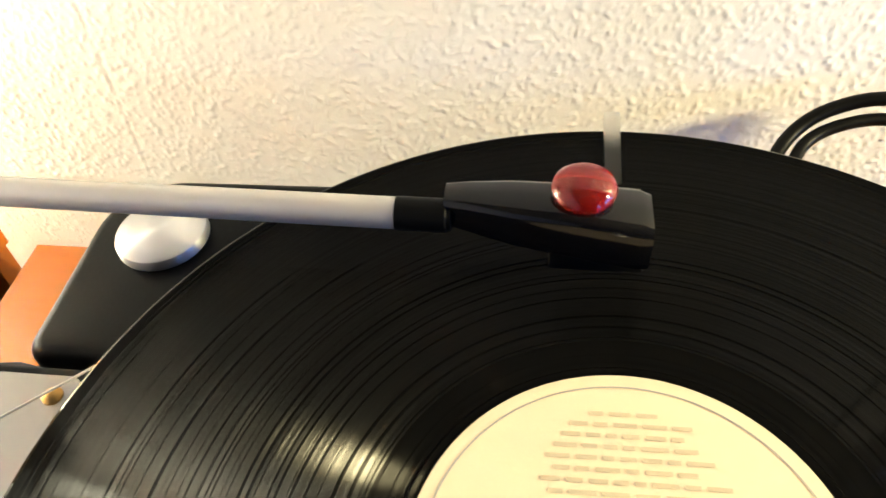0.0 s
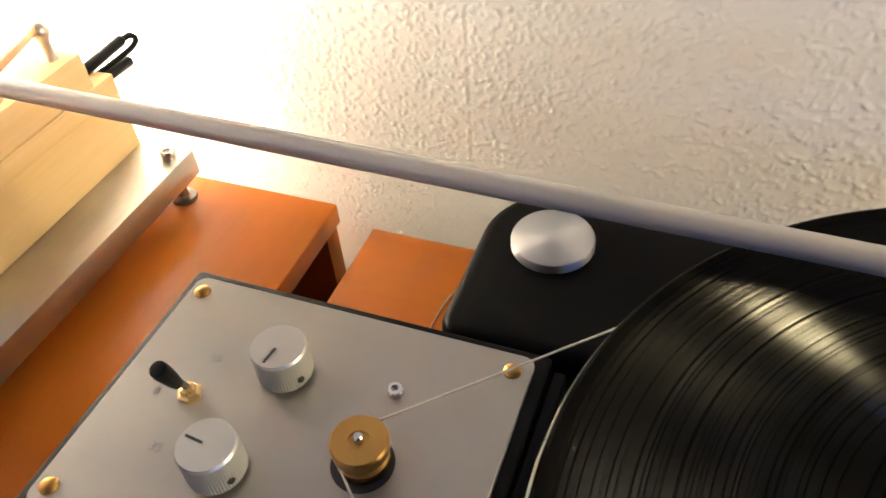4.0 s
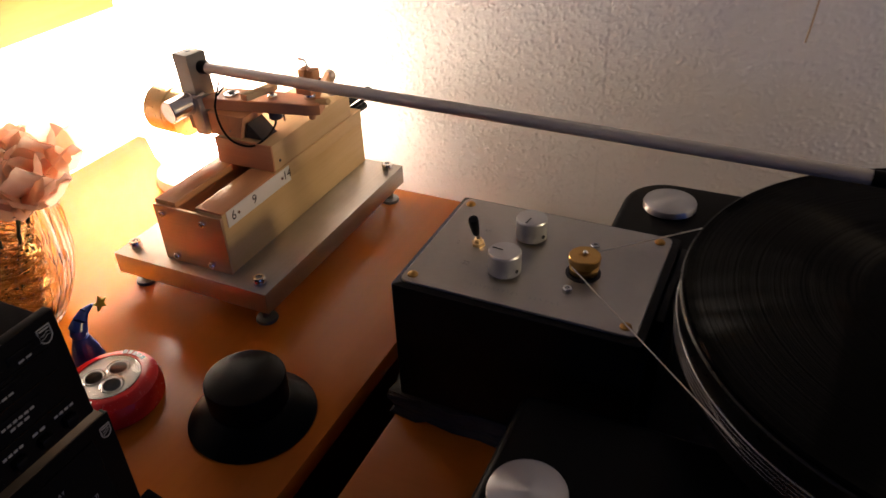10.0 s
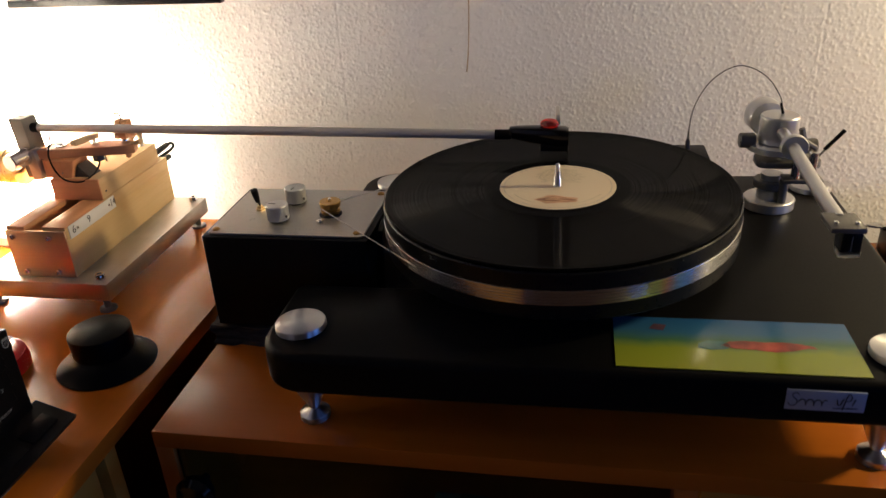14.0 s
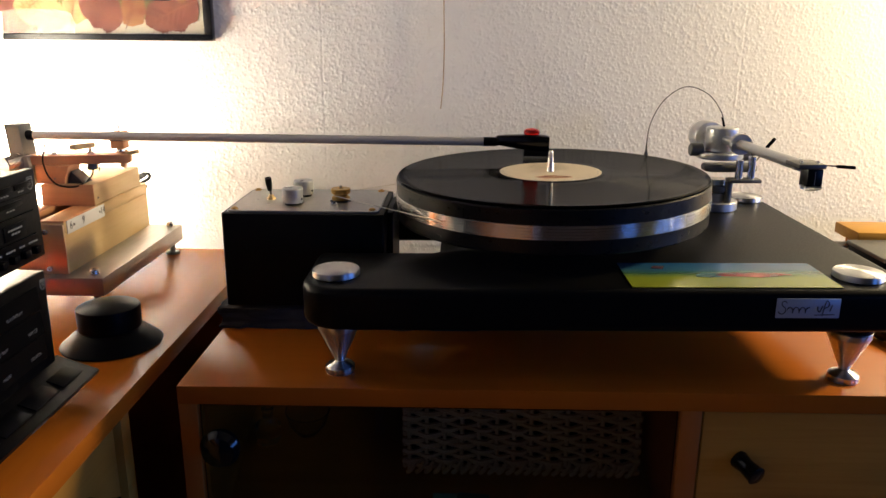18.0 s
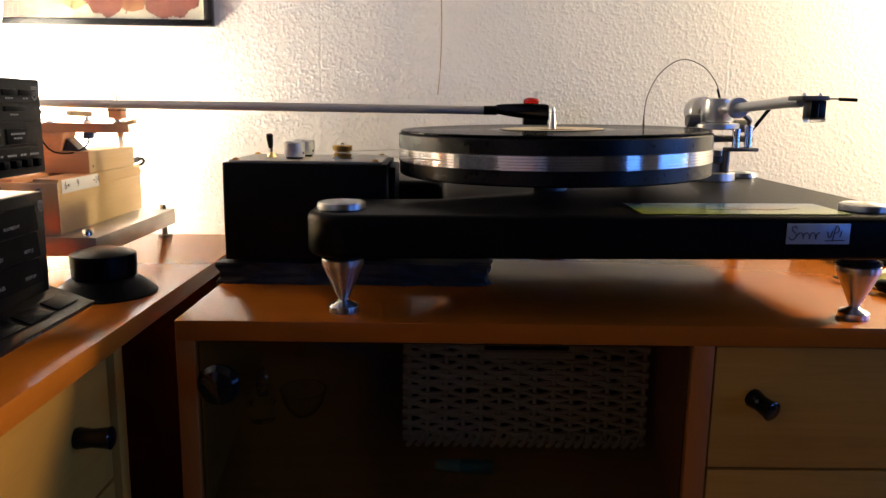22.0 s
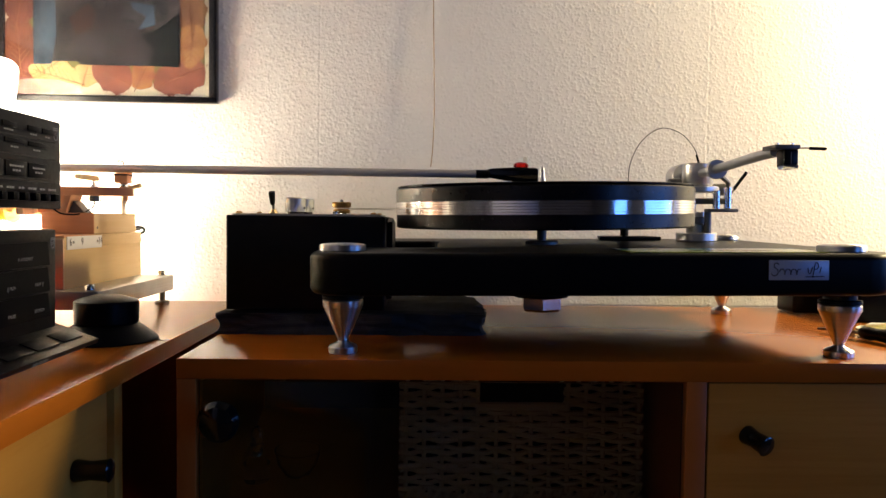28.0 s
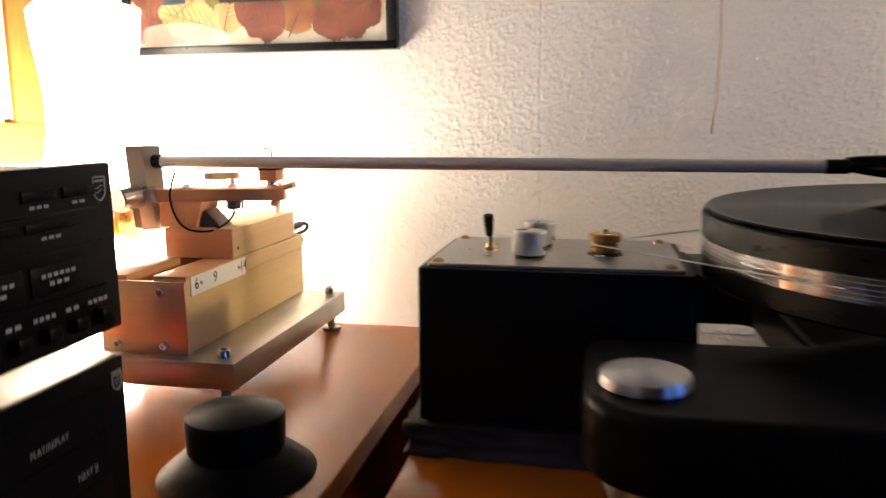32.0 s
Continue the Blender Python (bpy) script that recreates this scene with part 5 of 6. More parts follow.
silver = part("silver_stub", bm_lathe([(0.0088, 0), (0.0096, 0.0008), (0.0096, 0.022), (0.0092, 0.0225), (0.0096, 0.023), (0.0096, 0.026), (0.0092, 0.0265), (0.0096, 0.027), (0.0096, 0.034)], (-0.2650, 0.2425, 0.8880), (0.22, 1, 0.06), 36), CHROME, wand, "polished steel stub")
part("counterweight", bm_lathe([(0.0190, 0), (0.0212, 0.0014), (0.0212, 0.0135), (0.0200, 0.0142), (0.0200, 0.0152), (0.0212, 0.0160), (0.0212, 0.0360), (0.0195, 0.0376), (0, 0.0376)], (-0.2740, 0.2770, 0.8730), (-1, 0.05, 0.02), 48), BRASS_PALE, wand, "large pale brass counterweight")
part("lead", bm_tube([(-0.2320, 0.2750, 0.9100), (-0.2325, 0.2690, 0.9000), (-0.2300, 0.2610, 0.8890), (-0.2230, 0.2570, 0.8740), (-0.2120, 0.2555, 0.8650), (-0.1940, 0.2560, 0.8640), (-0.1850, 0.2660, 0.8690), (-0.1845, 0.2790, 0.8750), (-0.1862, 0.2835, 0.8810)], 0.0009, 8, 8), RUBBER, wand, "thin black looping lead")
part("lead", bm_tube([(-0.2230, 0.2750, 0.9110), (-0.2260, 0.2720, 0.9060), (-0.2310, 0.2680, 0.8990)], 0.0007, 6, 6), RUBBER, wand)

# headshell: a tapered shell, broad at the free end
H = Vector((0.272, 0.2728, 0.9198))
secs = ((0.000, 0.0050, 0.0050, 0.0045), (0.006, 0.0058, 0.0060, 0.0058), (0.019, 0.0076, 0.0068, 0.0080), (0.037, 0.0086, 0.0076, 0.0100), (0.0540, 0.0094, 0.0070, 0.0108), (0.0570, 0.0090, 0.0058, 0.0104))
bm = bmesh.new()
rings = []
for dx, half, up, down in secs:
    ring_pts = []
    for a in range(16):
        t = 2 * math.pi * a / 16
        cy, cz = math.cos(t), math.sin(t)
        py = half * (abs(cy) ** 0.45) * (1 if cy >= 0 else -1)
        pz = (up if cz >= 0 else down) * (abs(cz) ** 0.45) * (1 if cz >= 0 else -1)
        ring_pts.append(bm.verts.new((H.x + dx, H.y - 0.006 * dx / 0.062 + py, H.z + pz)))
    rings.append(ring_pts)
for a, b in zip(rings, rings[1:]):
    for k in range(16):
        bm.faces.new((a[k], a[(k + 1) % 16], b[(k + 1) % 16], b[k]))
bm.faces.new(rings[0]), bm.faces.new(rings[-1][::-1])
bmesh.ops.recalc_face_normals(bm, faces=bm.faces)
head = part("headshell", bm, BLACK_GLOSS, wand, "glossy black tapered headshell")


def gem(m, nodes, links, bsdf, add):
    bsdf.inputs["Base Color"].default_value = (0.85, 0.020, 0.010, 1)
    bsdf.inputs["Transmission Weight"].default_value = 0.88
    bsdf.inputs["Roughness"].default_value = 0.05
    bsdf.inputs["IOR"].default_value = 1.5


part("red_cabochon", bm_lathe([(0.0070, 0), (0.0086, 0.0012), (0.0090, 0.0024), (0.0084, 0.0042), (0.0064, 0.0058), (0.0034, 0.0067), (0, 0.0070)], (0.3105, 0.2715, 0.9268), (0, -0.05, 1), 36), material("red_glass_bead", gem), wand, "red glass cabochon on top")
strip = bmesh.new()
path = [(0.3185, 0.2760, 0.9272), (0.3185, 0.2810, 0.9290), (0.3180, 0.2850, 0.9335), (0.3175, 0.2875, 0.9370), (0.3173, 0.2895, 0.9405)]
for off in (0, 0.0009):
    rows = [[strip.verts.new((x + w, y, z + off)) for w in (-0.0022, 0.0022)] for x, y, z in path]
    for a, b in zip(rows, rows[1:]):
        strip.faces.new((a[0], a[1], b[1], b[0]))
bmesh.ops.recalc_face_normals(strip, faces=strip.faces)
part("finger_strip", strip, FROSTED, wand, "clear plastic finger lift")
part("pickup", bm_box(0.3020, 0.3290, 0.2640, 0.2760, 0.9035, 0.9120, 0.0012), BLACK_PLASTIC, wand, "black pick-up body")

# the rod dips a little towards the record
wand.matrix_world = about(0, 0.27, 0.9175, 0, 0.28, 0) @ Matrix.Translation(ORIGINS[wand.name])

# ---- small things on the cabinet ----
hat = thing("record_weight", (-0.092, 0.089, TOP), "black record weight shaped like a brimmed hat", "record weight")
part("skirt", bm_lathe([(0.0445, 0), (0.0450, 0.0012), (0.0430, 0.0030), (0.0330, 0.0115), (0.0285, 0.0145), (0.0262, 0.0155)], (-0.092, 0.089, TOP + 0.0003), (0, 0, 1), 64), RUBBER, hat, "flared black skirt")
part("crown", bm_lathe([(0.0262, 0.0150), (0.0276, 0.0165), (0.0280, 0.0345), (0.0274, 0.0362), (0.0255, 0.0372), (0.0130, 0.0408), (0, 0.0418)], (-0.092, 0.089, TOP + 0.0003), (0, 0, 1), 64), RUBBER, hat, "flat-domed black crown")

puck = thing("push_light", (-0.195, 0.062, TOP), "round red battery push light with a clear lens", "push light")
part("body", bm_lathe([(0.0330, 0), (0.0350, 0.002), (0.0355, 0.010), (0.0335, 0.0175), (0.0280, 0.0215), (0.0232, 0.0222), (0.0228, 0.0195), (0, 0.0195)], (-0.195, 0.062, TOP + 0.0003), (0, 0, 1), 64), RED_PLASTIC, puck, "red plastic ring")
part("reflector", bm_lathe([(0.0226, 0.0204), (0.0205, 0.0197), (0.0188, 0.0203), (0.0100, 0.0200), (0, 0.0205)], (-0.195, 0.062, TOP + 0.0003), (0, 0, 1), 48), paint("bright_reflector", (0.85, 0.82, 0.78), 0.25, 0.6, 0.3, 500, 0.5), puck)
for k in range(3):
    a = radians(90 + 120 * k)
    part("bulb", bm_lathe([(0.0062, 0), (0.0058, 0.0010), (0.0040, 0.0022), (0.0020, 0.0028), (0, 0.0030)], (-0.195 + 0.0098 * math.cos(a), 0.062 + 0.0098 * math.sin(a), TOP + 0.0204), (0, 0, 1), 20), BLACK_GLOSS, puck, "round dark bulb")
    part("cup", bm_lathe([(0.0066, 0), (0.0086, 0.0008), (0.0080, 0.0003), (0.0068, -0.0002)], (-0.195 + 0.0098 * math.cos(a), 0.062 + 0.0098 * math.sin(a), TOP + 0.0204), (0, 0, 1), 28), CHROME, puck)
part("lens", bm_lathe([(0.0228, 0), (0.0225, 0.0014), (0.0160, 0.0030), (0, 0.0038)], (-0.195, 0.062, TOP + 0.0214), (0, 0, 1), 48), GLASS_CLEAR, puck, "clear lens").visible_shadow = False
for side in (0, 180):
    for k in range(5):
        a = radians(side - 90 + (k - 2) * 9)
        part("print_bar", moved(bm_box(-0.0014, 0.0014, -0.0018, 0.0018, 0, 0.0003), pose(-0.195 + 0.0268 * math.cos(a), 0.062 + 0.0268 * math.sin(a), TOP + 0.0224, 0, 0, math.degrees(a) + 90)), WHITE, puck)

# a small figure in a pointed blue hat, as one plain mesh
fx, fy = -0.2485, 0.087
fig = join(bm_lathe([(0.0120, 0), (0.0128, 0.002), (0.0092, 0.014), (0.0062, 0.022), (0, 0.024)], (fx, fy, TOP + 0.0003), (0, 0, 1), 20),
           bm_lathe([(0, 0), (0.0050, 0.002), (0.0062, 0.006), (0.0050, 0.010), (0, 0.012)], (fx, fy - 0.001, TOP + 0.021), (0, 0, 1), 16))
rings_along = [((fx, fy, TOP + 0.0290), 0.0074), ((fx, fy + 0.004, TOP + 0.0345), 0.0056), ((fx - 0.001, fy + 0.010, TOP + 0.0385), 0.0036), ((fx - 0.001, fy + 0.017, TOP + 0.0395), 0.0018), ((fx - 0.002, fy + 0.021, TOP + 0.0385), 0.0007)]
for (p0, r0), (p1, r1) in zip(rings_along, rings_along[1:]):
    fig = join(fig, bm_rod(p0, p1, r0, r1, 16))
solid("figurine", fig, paint("blue_glaze", (0.02, 0.04, 0.22), 0.22, 0, 0.5, 200), (fx, fy, TOP), "little glazed figurine in a bent pointed blue hat", "figurine")
star = []
for k in range(10):
    r = 0.0068 if k % 2 == 0 else 0.0030
    a = radians(90 + 36 * k)
    star.append((fy + 0.0245 + r * math.cos(a), TOP + 0.0375 + r * math.sin(a)))
solid("star", bm_slab(star, fx - 0.0005, fx + 0.0022, 0.0004, 1, "yz"), paint("yellow_glaze", (0.50, 0.36, 0.03), 0.3), (fx, fy + 0.0245, TOP + 0.035), "yellow glazed star at the tip of the hat", "star")

STEM = paint("green_stem", (0.05, 0.10, 0.03), 0.6)
VX, VY = -0.336, 0.102
vase = thing("glass_vase", (VX, VY, TOP), "ribbed glass vase with golden filling and peach silk blooms", "vase")
bm = bm_lathe([(0, 0.0), (0.029, 0), (0.033, 0.003), (0.041, 0.018), (0.0495, 0.038), (0.0545, 0.060), (0.0555, 0.085), (0.0535, 0.116), (0.0515, 0.116), (0.0532, 0.085), (0.0520, 0.060), (0.0468, 0.038), (0.0380, 0.019), (0.029, 0.008), (0, 0.008)], (VX, VY, TOP + 0.0003), (0, 0, 1), 96)
for v in bm.verts:
    d = Vector((v.co.x - VX, v.co.y - VY))
    k = round(math.atan2(d.y, d.x) / (2 * math.pi) * 96)
    if k % 3 == 0 and d.length > 0.02:
        v.co.x, v.co.y = VX + d.x * 0.968, VY + d.y * 0.968
part("vessel", bm, GLASS_CLEAR, vase, "ribbed clear glass")
rng = random.Random(9)
GOLD = paint("gold_tinsel", (0.62, 0.36, 0.10), 0.28, 1.0, 0.3, 300)
for k in range(64):
    a0, z0 = rng.uniform(0, 6.28), rng.uniform(0.012, 0.088)
    reach = 0.82 * min(0.052, 0.034 + 0.35 * z0)
    pts = [(VX + reach * rng.uniform(0.35, 1) * math.cos(a0 + 0.8 * i), VY + reach * rng.uniform(0.35, 1) * math.sin(a0 + 0.8 * i), TOP + z0 + 0.006 * rng.uniform(-1, 1)) for i in range(8)]
    part("golden_curl", bm_tube(pts, 0.0009, 4, 4), GOLD, vase)


def silk(m, nodes, links, bsdf, add):
    """Thin peach cloth that lets light through."""
    v = coords(add, links)
    n = add("ShaderNodeTexNoise", Scale=70.0, Detail=4.0)
    links.new(v, n.inputs[0])
    tint = ramp(add, links, n.outputs[0], [(0.3, (0.92, 0.62, 0.44)), (0.7, (0.96, 0.76, 0.58))])
    links.new(tint, bsdf.inputs["Base Color"])
    bsdf.inputs["Roughness"].default_value = 0.7
    thin = add("ShaderNodeBsdfTranslucent")
    links.new(tint, thin.inputs[0])
    mix = add("ShaderNodeMixShader")
    mix.inputs[0].default_value = 0.72
    links.new(bsdf.outputs[0], mix.inputs[1]), links.new(thin.outputs[0], mix.inputs[2])
    links.new(mix.outputs[0], nodes["Material Output"].inputs["Surface"])


PETAL = material("peach_silk", silk)
for b, (ox, oy, oz, size) in enumerate(((0.040, 0.010, 0.132, 0.042), (-0.034, 0.004, 0.134, 0.044), (0.012, -0.036, 0.130, 0.042), (0.018, 0.046, 0.138, 0.042), (0.002, 0.006, 0.148, 0.040))):
    bloom = None
    for k in range(12):
        ring_no = k // 5
        a = radians(72 * k + 31 * ring_no + 20 * b)
        tiltp = 78 - 26 * ring_no
        bm = bmesh.new()
        rows = []
        for i in range(6):
            u = i / 5
            w = size * 0.62 * math.sin(math.pi * (0.14 + 0.76 * u)) ** 0.8
            rows.append([bm.verts.new((w * j, size * u * (1 - 0.15 * ring_no), 0.30 * size * (u * u - 0.5 * j * j) + 0.05 * size * math.sin(7 * u + 4 * j + k))) for j in (-1, -0.6, -0.2, 0.2, 0.6, 1)])
        for r0, r1 in zip(rows, rows[1:]):
            for j in range(5):
                bm.faces.new((r0[j], r0[j + 1], r1[j + 1], r1[j]))
        m = Matrix.Translation((VX + ox, VY + oy, TOP + oz - 0.012)) @ pose(0, 0, 0, 0, 0, math.degrees(a)) @ pose(0, 0, 0, 90 - tiltp, 0, 0)
        petal = part("petal", moved(bm, m), PETAL, bloom or vase, "", 180)
        bloom = bloom or petal
    part("stem", bm_rod((VX + ox * 0.2, VY + oy * 0.2, TOP + 0.030), (VX + ox, VY + oy, TOP + oz - 0.008), 0.0018, None, 8), STEM, vase)

# ---- the lit table lamp ----
LX, LY = -0.367, 0.360
table_lamp = thing("table_lamp", (LX, LY, TOP), "lit white opal-glass table lamp on the cabinet", "lamp")
part("foot", bm_lathe([(0.045, 0), (0.046, 0.002), (0.044, 0.012), (0.030, 0.018)], (LX, LY, TOP + 0.0003), (0, 0, 1), 48), SILVER, table_lamp)
part("shade", bm_lathe([(0.030, 0.016), (0.040, 0.035), (0.0470, 0.070), (0.0488, 0.095), (0.0485, 0.118)], (LX, LY, TOP), (0, 0, 1), 64), LAMP_GLASS, table_lamp, "glowing opal-glass shade")
part("upper_shade", bm_lathe([(0.0485, 0.1182), (0.0460, 0.155), (0.0430, 0.180), (0.0405, 0.190)], (LX, LY, TOP), (0, 0, 1), 64), LAMP_UPPER, table_lamp, "upper part of the glowing glass")
part("rim", bm_lathe([(0.0405, 0.1905), (0.0395, 0.215), (0.0415, 0.240), (0.0460, 0.270), (0.0485, 0.292), (0.0485, 0.302), (0.0430, 0.308), (0.030, 0.311), (0, 0.312)], (LX, LY, TOP), (0, 0, 1), 64), LAMP_RIM, table_lamp, "flared upper rim of the glass")

# ---- the pictures on the wall ----
PX0, PX1, PZ0, PZ1 = -0.389, -0.091, 1.0185, 1.262
picture = thing("framed_picture", ((PX0 + PX1) / 2, WALL_Y, PZ0), "black-framed photograph bordered by pressed autumn leaves", "picture")
FB = paint("black_frame", (0.010, 0.010, 0.012), 0.25, 0, 0.1)
FY0, FY1 = WALL_Y - 0.0125, WALL_Y - 0.0005
part("frame_rail", bm_box(PX0, PX1, FY0, FY1, PZ0, PZ0 + 0.0085, 0.001), FB, picture)
part("frame_rail", bm_box(PX0, PX1, FY0, FY1, PZ1 - 0.0085, PZ1, 0.001), FB, picture)
part("frame_rail", bm_box(PX0, PX0 + 0.0085, FY0 + 0.0002, FY1, PZ0 + 0.0085, PZ1 - 0.0085, 0.001), FB, picture)
part("frame_rail", bm_box(PX1 - 0.0110, PX1, FY0 + 0.0002, FY1, PZ0 + 0.0085, PZ1 - 0.0085, 0.001), FB, picture)
part("mat", bm_box(PX0 + 0.0085, PX1 - 0.0110, WALL_Y - 0.0070, WALL_Y - 0.0045, PZ0 + 0.0085, PZ1 - 0.0085), paint("cream_mat", (0.72, 0.68, 0.52), 0.7), picture, "cream backing card")
part("leaf_bed", bm_box(PX0 + 0.020, PX1 - 0.018, WALL_Y - 0.0074, WALL_Y - 0.0070, PZ0 + 0.0265, PZ1 - 0.016), paint("olive_leaf_bed", (0.17, 0.16, 0.045), 0.6, 0, 0.4, 150), picture, "olive and brown leaf ground")
QX0, QX1, QZ0, QZ1 = -0.342, -0.1425, 1.0735, 1.2135


def photo_mat(m, nodes, links, bsdf, add):
    v = coords(add, links, (1, 1, 1))
    n1 = add("ShaderNodeTexNoise", Scale=22.0, Detail=5.0, Distortion=0.8)
    n2 = add("ShaderNodeTexVoronoi", Scale=45.0)
    links.new(v, n1.inputs[0]), links.new(v, n2.inputs[0])
    c1 = ramp(add, links, n1.outputs[0], [(0.30, (0.012, 0.015, 0.020)), (0.50, (0.045, 0.040, 0.040)), (0.68, (0.10, 0.085, 0.08))])
    mix = add("ShaderNodeMix")
    mix.data_type = "RGBA"
    mix.blend_type = "MULTIPLY"
    mix.inputs[0].default_value = 0.3
    links.new(c1, mix.inputs[6])
    links.new(ramp(add, links, n2.outputs[0], [(0.1, (1, 1, 1)), (0.8, (0.4, 0.4, 0.45))]), mix.inputs[7])
    links.new(mix.outputs[2], bsdf.inputs["Base Color"])
    bsdf.inputs["Roughness"].default_value = 0.35
    bsdf.inputs["Specular IOR Level"].default_value = 0.12


photo = part("photo", bm_box(QX0, QX1, WALL_Y - 0.0090, WALL_Y - 0.0086, QZ0, QZ1), material("dim_photo", photo_mat), picture, "dim photograph of pale shapes on dark ground")
tones = (paint("photo_ice", (0.065, 0.092, 0.125), 0.35, 0, 0.7, 160, 0.0, 0.12), paint("photo_stone", (0.042, 0.036, 0.038), 0.35, 0, 0.6, 70, 0.0, 0.12), paint("photo_dark", (0.010, 0.013, 0.013), 0.35, 0, 0.7, 90, 0.0, 0.12), paint("photo_brown", (0.040, 0.024, 0.020), 0.35, 0, 0.7, 110, 0.0, 0.12), paint("photo_pale", (0.060, 0.054, 0.056), 0.35, 0, 0.3, 80, 0.0, 0.12))
for layer, (tone, pts) in enumerate(((0, ((-0.3416, 1.0688), (-0.3172, 1.0694), (-0.3107, 1.1098), (-0.3120, 1.1559), (-0.3133, 1.2122), (-0.3416, 1.2122))),
                  (3, ((-0.2927, 1.1328), (-0.2670, 1.1533), (-0.2568, 1.1405), (-0.2619, 1.1175), (-0.2825, 1.1098), (-0.2889, 1.1200))),
                  (1, ((-0.2876, 1.0791), (-0.2825, 1.0944), (-0.2619, 1.1098), (-0.2465, 1.1277), (-0.2413, 1.1482), (-0.2259, 1.1533), (-0.2105, 1.1405), (-0.1874, 1.1354), (-0.2002, 1.1226), (-0.1951, 1.1072), (-0.1771, 1.0919), (-0.1822, 1.0688), (-0.2362, 1.0683), (-0.2773, 1.0688))),
                  (4, ((-0.2876, 1.0919), (-0.2799, 1.1072), (-0.2619, 1.1118), (-0.2581, 1.1008), (-0.2696, 1.0932), (-0.2837, 1.0842))),
                  (4, ((-0.2619, 1.0957), (-0.2465, 1.1047), (-0.2413, 1.0893), (-0.2503, 1.0752), (-0.2568, 1.0791))),
                  (4, ((-0.2234, 1.1341), (-0.2156, 1.1508), (-0.1951, 1.1405), (-0.2015, 1.1290), (-0.2156, 1.1290))),
                  (2, ((-0.2234, 1.1316), (-0.2041, 1.1303), (-0.2033, 1.1272), (-0.2221, 1.1282))),
                  (4, ((-0.2581, 1.1546), (-0.2426, 1.1559), (-0.2413, 1.1456), (-0.2503, 1.1444))),
                  (2, ((-0.1951, 1.1098), (-0.1745, 1.1175), (-0.1437, 1.1405), (-0.1437, 1.0676), (-0.1848, 1.0688), (-0.1771, 1.0919))),
                  (0, ((-0.2105, 1.1559), (-0.1771, 1.1508), (-0.1758, 1.1252), (-0.1989, 1.1175), (-0.1874, 1.1354), (-0.2054, 1.1456))))):
    part("photo_patch", bm_slab(pts, WALL_Y - 0.00925 - 0.00012 * layer, WALL_Y - 0.0090, 0, 1, "xz"), tones[tone], photo)
def leaf_mat(name, base, tip):
    """A pressed leaf: two blended autumn colours with blotches and a dry sheen."""
    def build(m, nodes, links, bsdf, add):
        v = coords(add, links)
        n1 = add("ShaderNodeTexNoise", Scale=38.0, Detail=4.0, Distortion=0.6)
        n2 = add("ShaderNodeTexNoise", Scale=420.0, Detail=3.0)
        links.new(v, n1.inputs[0]), links.new(v, n2.inputs[0])
        links.new(ramp(add, links, n1.outputs[0], [(0.34, base), (0.52, [(a + b) / 2 for a, b in zip(base, tip)]), (0.68, tip)]), bsdf.inputs["Base Color"])
        bsdf.inputs["Roughness"].default_value = 0.5
        bump(add, links, bsdf, n2.outputs[0], 0.3, 0.0006)
    return material(name, build)


LEAF = [leaf_mat("leaf_rust", (0.13, 0.038, 0.020), (0.23, 0.078, 0.042)), leaf_mat("leaf_red", (0.15, 0.038, 0.023), (0.25, 0.078, 0.048)),
        leaf_mat("leaf_straw", (0.52, 0.33, 0.12), (0.66, 0.48, 0.22)), leaf_mat("leaf_ochre", (0.24, 0.075, 0.030), (0.42, 0.23, 0.08)), leaf_mat("leaf_brown", (0.15, 0.060, 0.025), (0.28, 0.14, 0.055))]
VEIN = paint("leaf_vein", (0.16, 0.05, 0.025), 0.6)
VEIN_PALE = paint("leaf_vein_pale", (0.31, 0.13, 0.055), 0.6)


def pressed_leaf(x, z, size, turn, slim, kind, depth):
    """A pressed leaf: a lobed, toothed blade with a midrib and side veins, pointing along turn."""
    c, s = math.cos(radians(turn)), math.sin(radians(turn))

    def at(u, w):
        return (x + size * (c * u - s * w), z + size * (s * u + c * w))

    edge, n = [], 28
    for k in range(n + 1):
        u = -1 + 2 * k / n
        w = slim * (1 - abs(u) ** 2.4) ** 0.7 * (1 - 0.20 * u) * (1 + 0.10 * math.sin(9.5 * u + depth))
        edge.append((u, w + (0.055 if k % 2 and 0 < k < n else 0)))
    pts = [at(u, -w) for u, w in edge] + [at(u - 0.03, w) for u, w in edge[-2:0:-1]]
    y = WALL_Y - 0.0075 - 0.00004 * depth
    leaf = part("pressed_leaf", bm_slab(pts, y - 0.0003, y, 0, 1, "xz"), LEAF[kind], picture, "", 0)
    veins = [bm_rod((at(-1.22, 0.05)[0], y - 0.0003, at(-1.22, 0.05)[1]), (at(0.95, 0)[0], y - 0.0003, at(0.95, 0)[1]), 0.0006, 0.0002, 4)]
    for k in range(7):
        u = -0.82 + 0.23 * k
        for side in (1, -1):
            a, e = at(u, 0), at(u + 0.40, side * slim * 0.85 * (1 - abs(u) * 0.45))
            veins.append(bm_rod((a[0], y - 0.0003, a[1]), (e[0], y - 0.0003, e[1]), 0.00035, 0.0002, 4))
    part("veins", join(*veins), VEIN if kind in (2, 3, 4) else VEIN_PALE, leaf, "", 0)
    return leaf


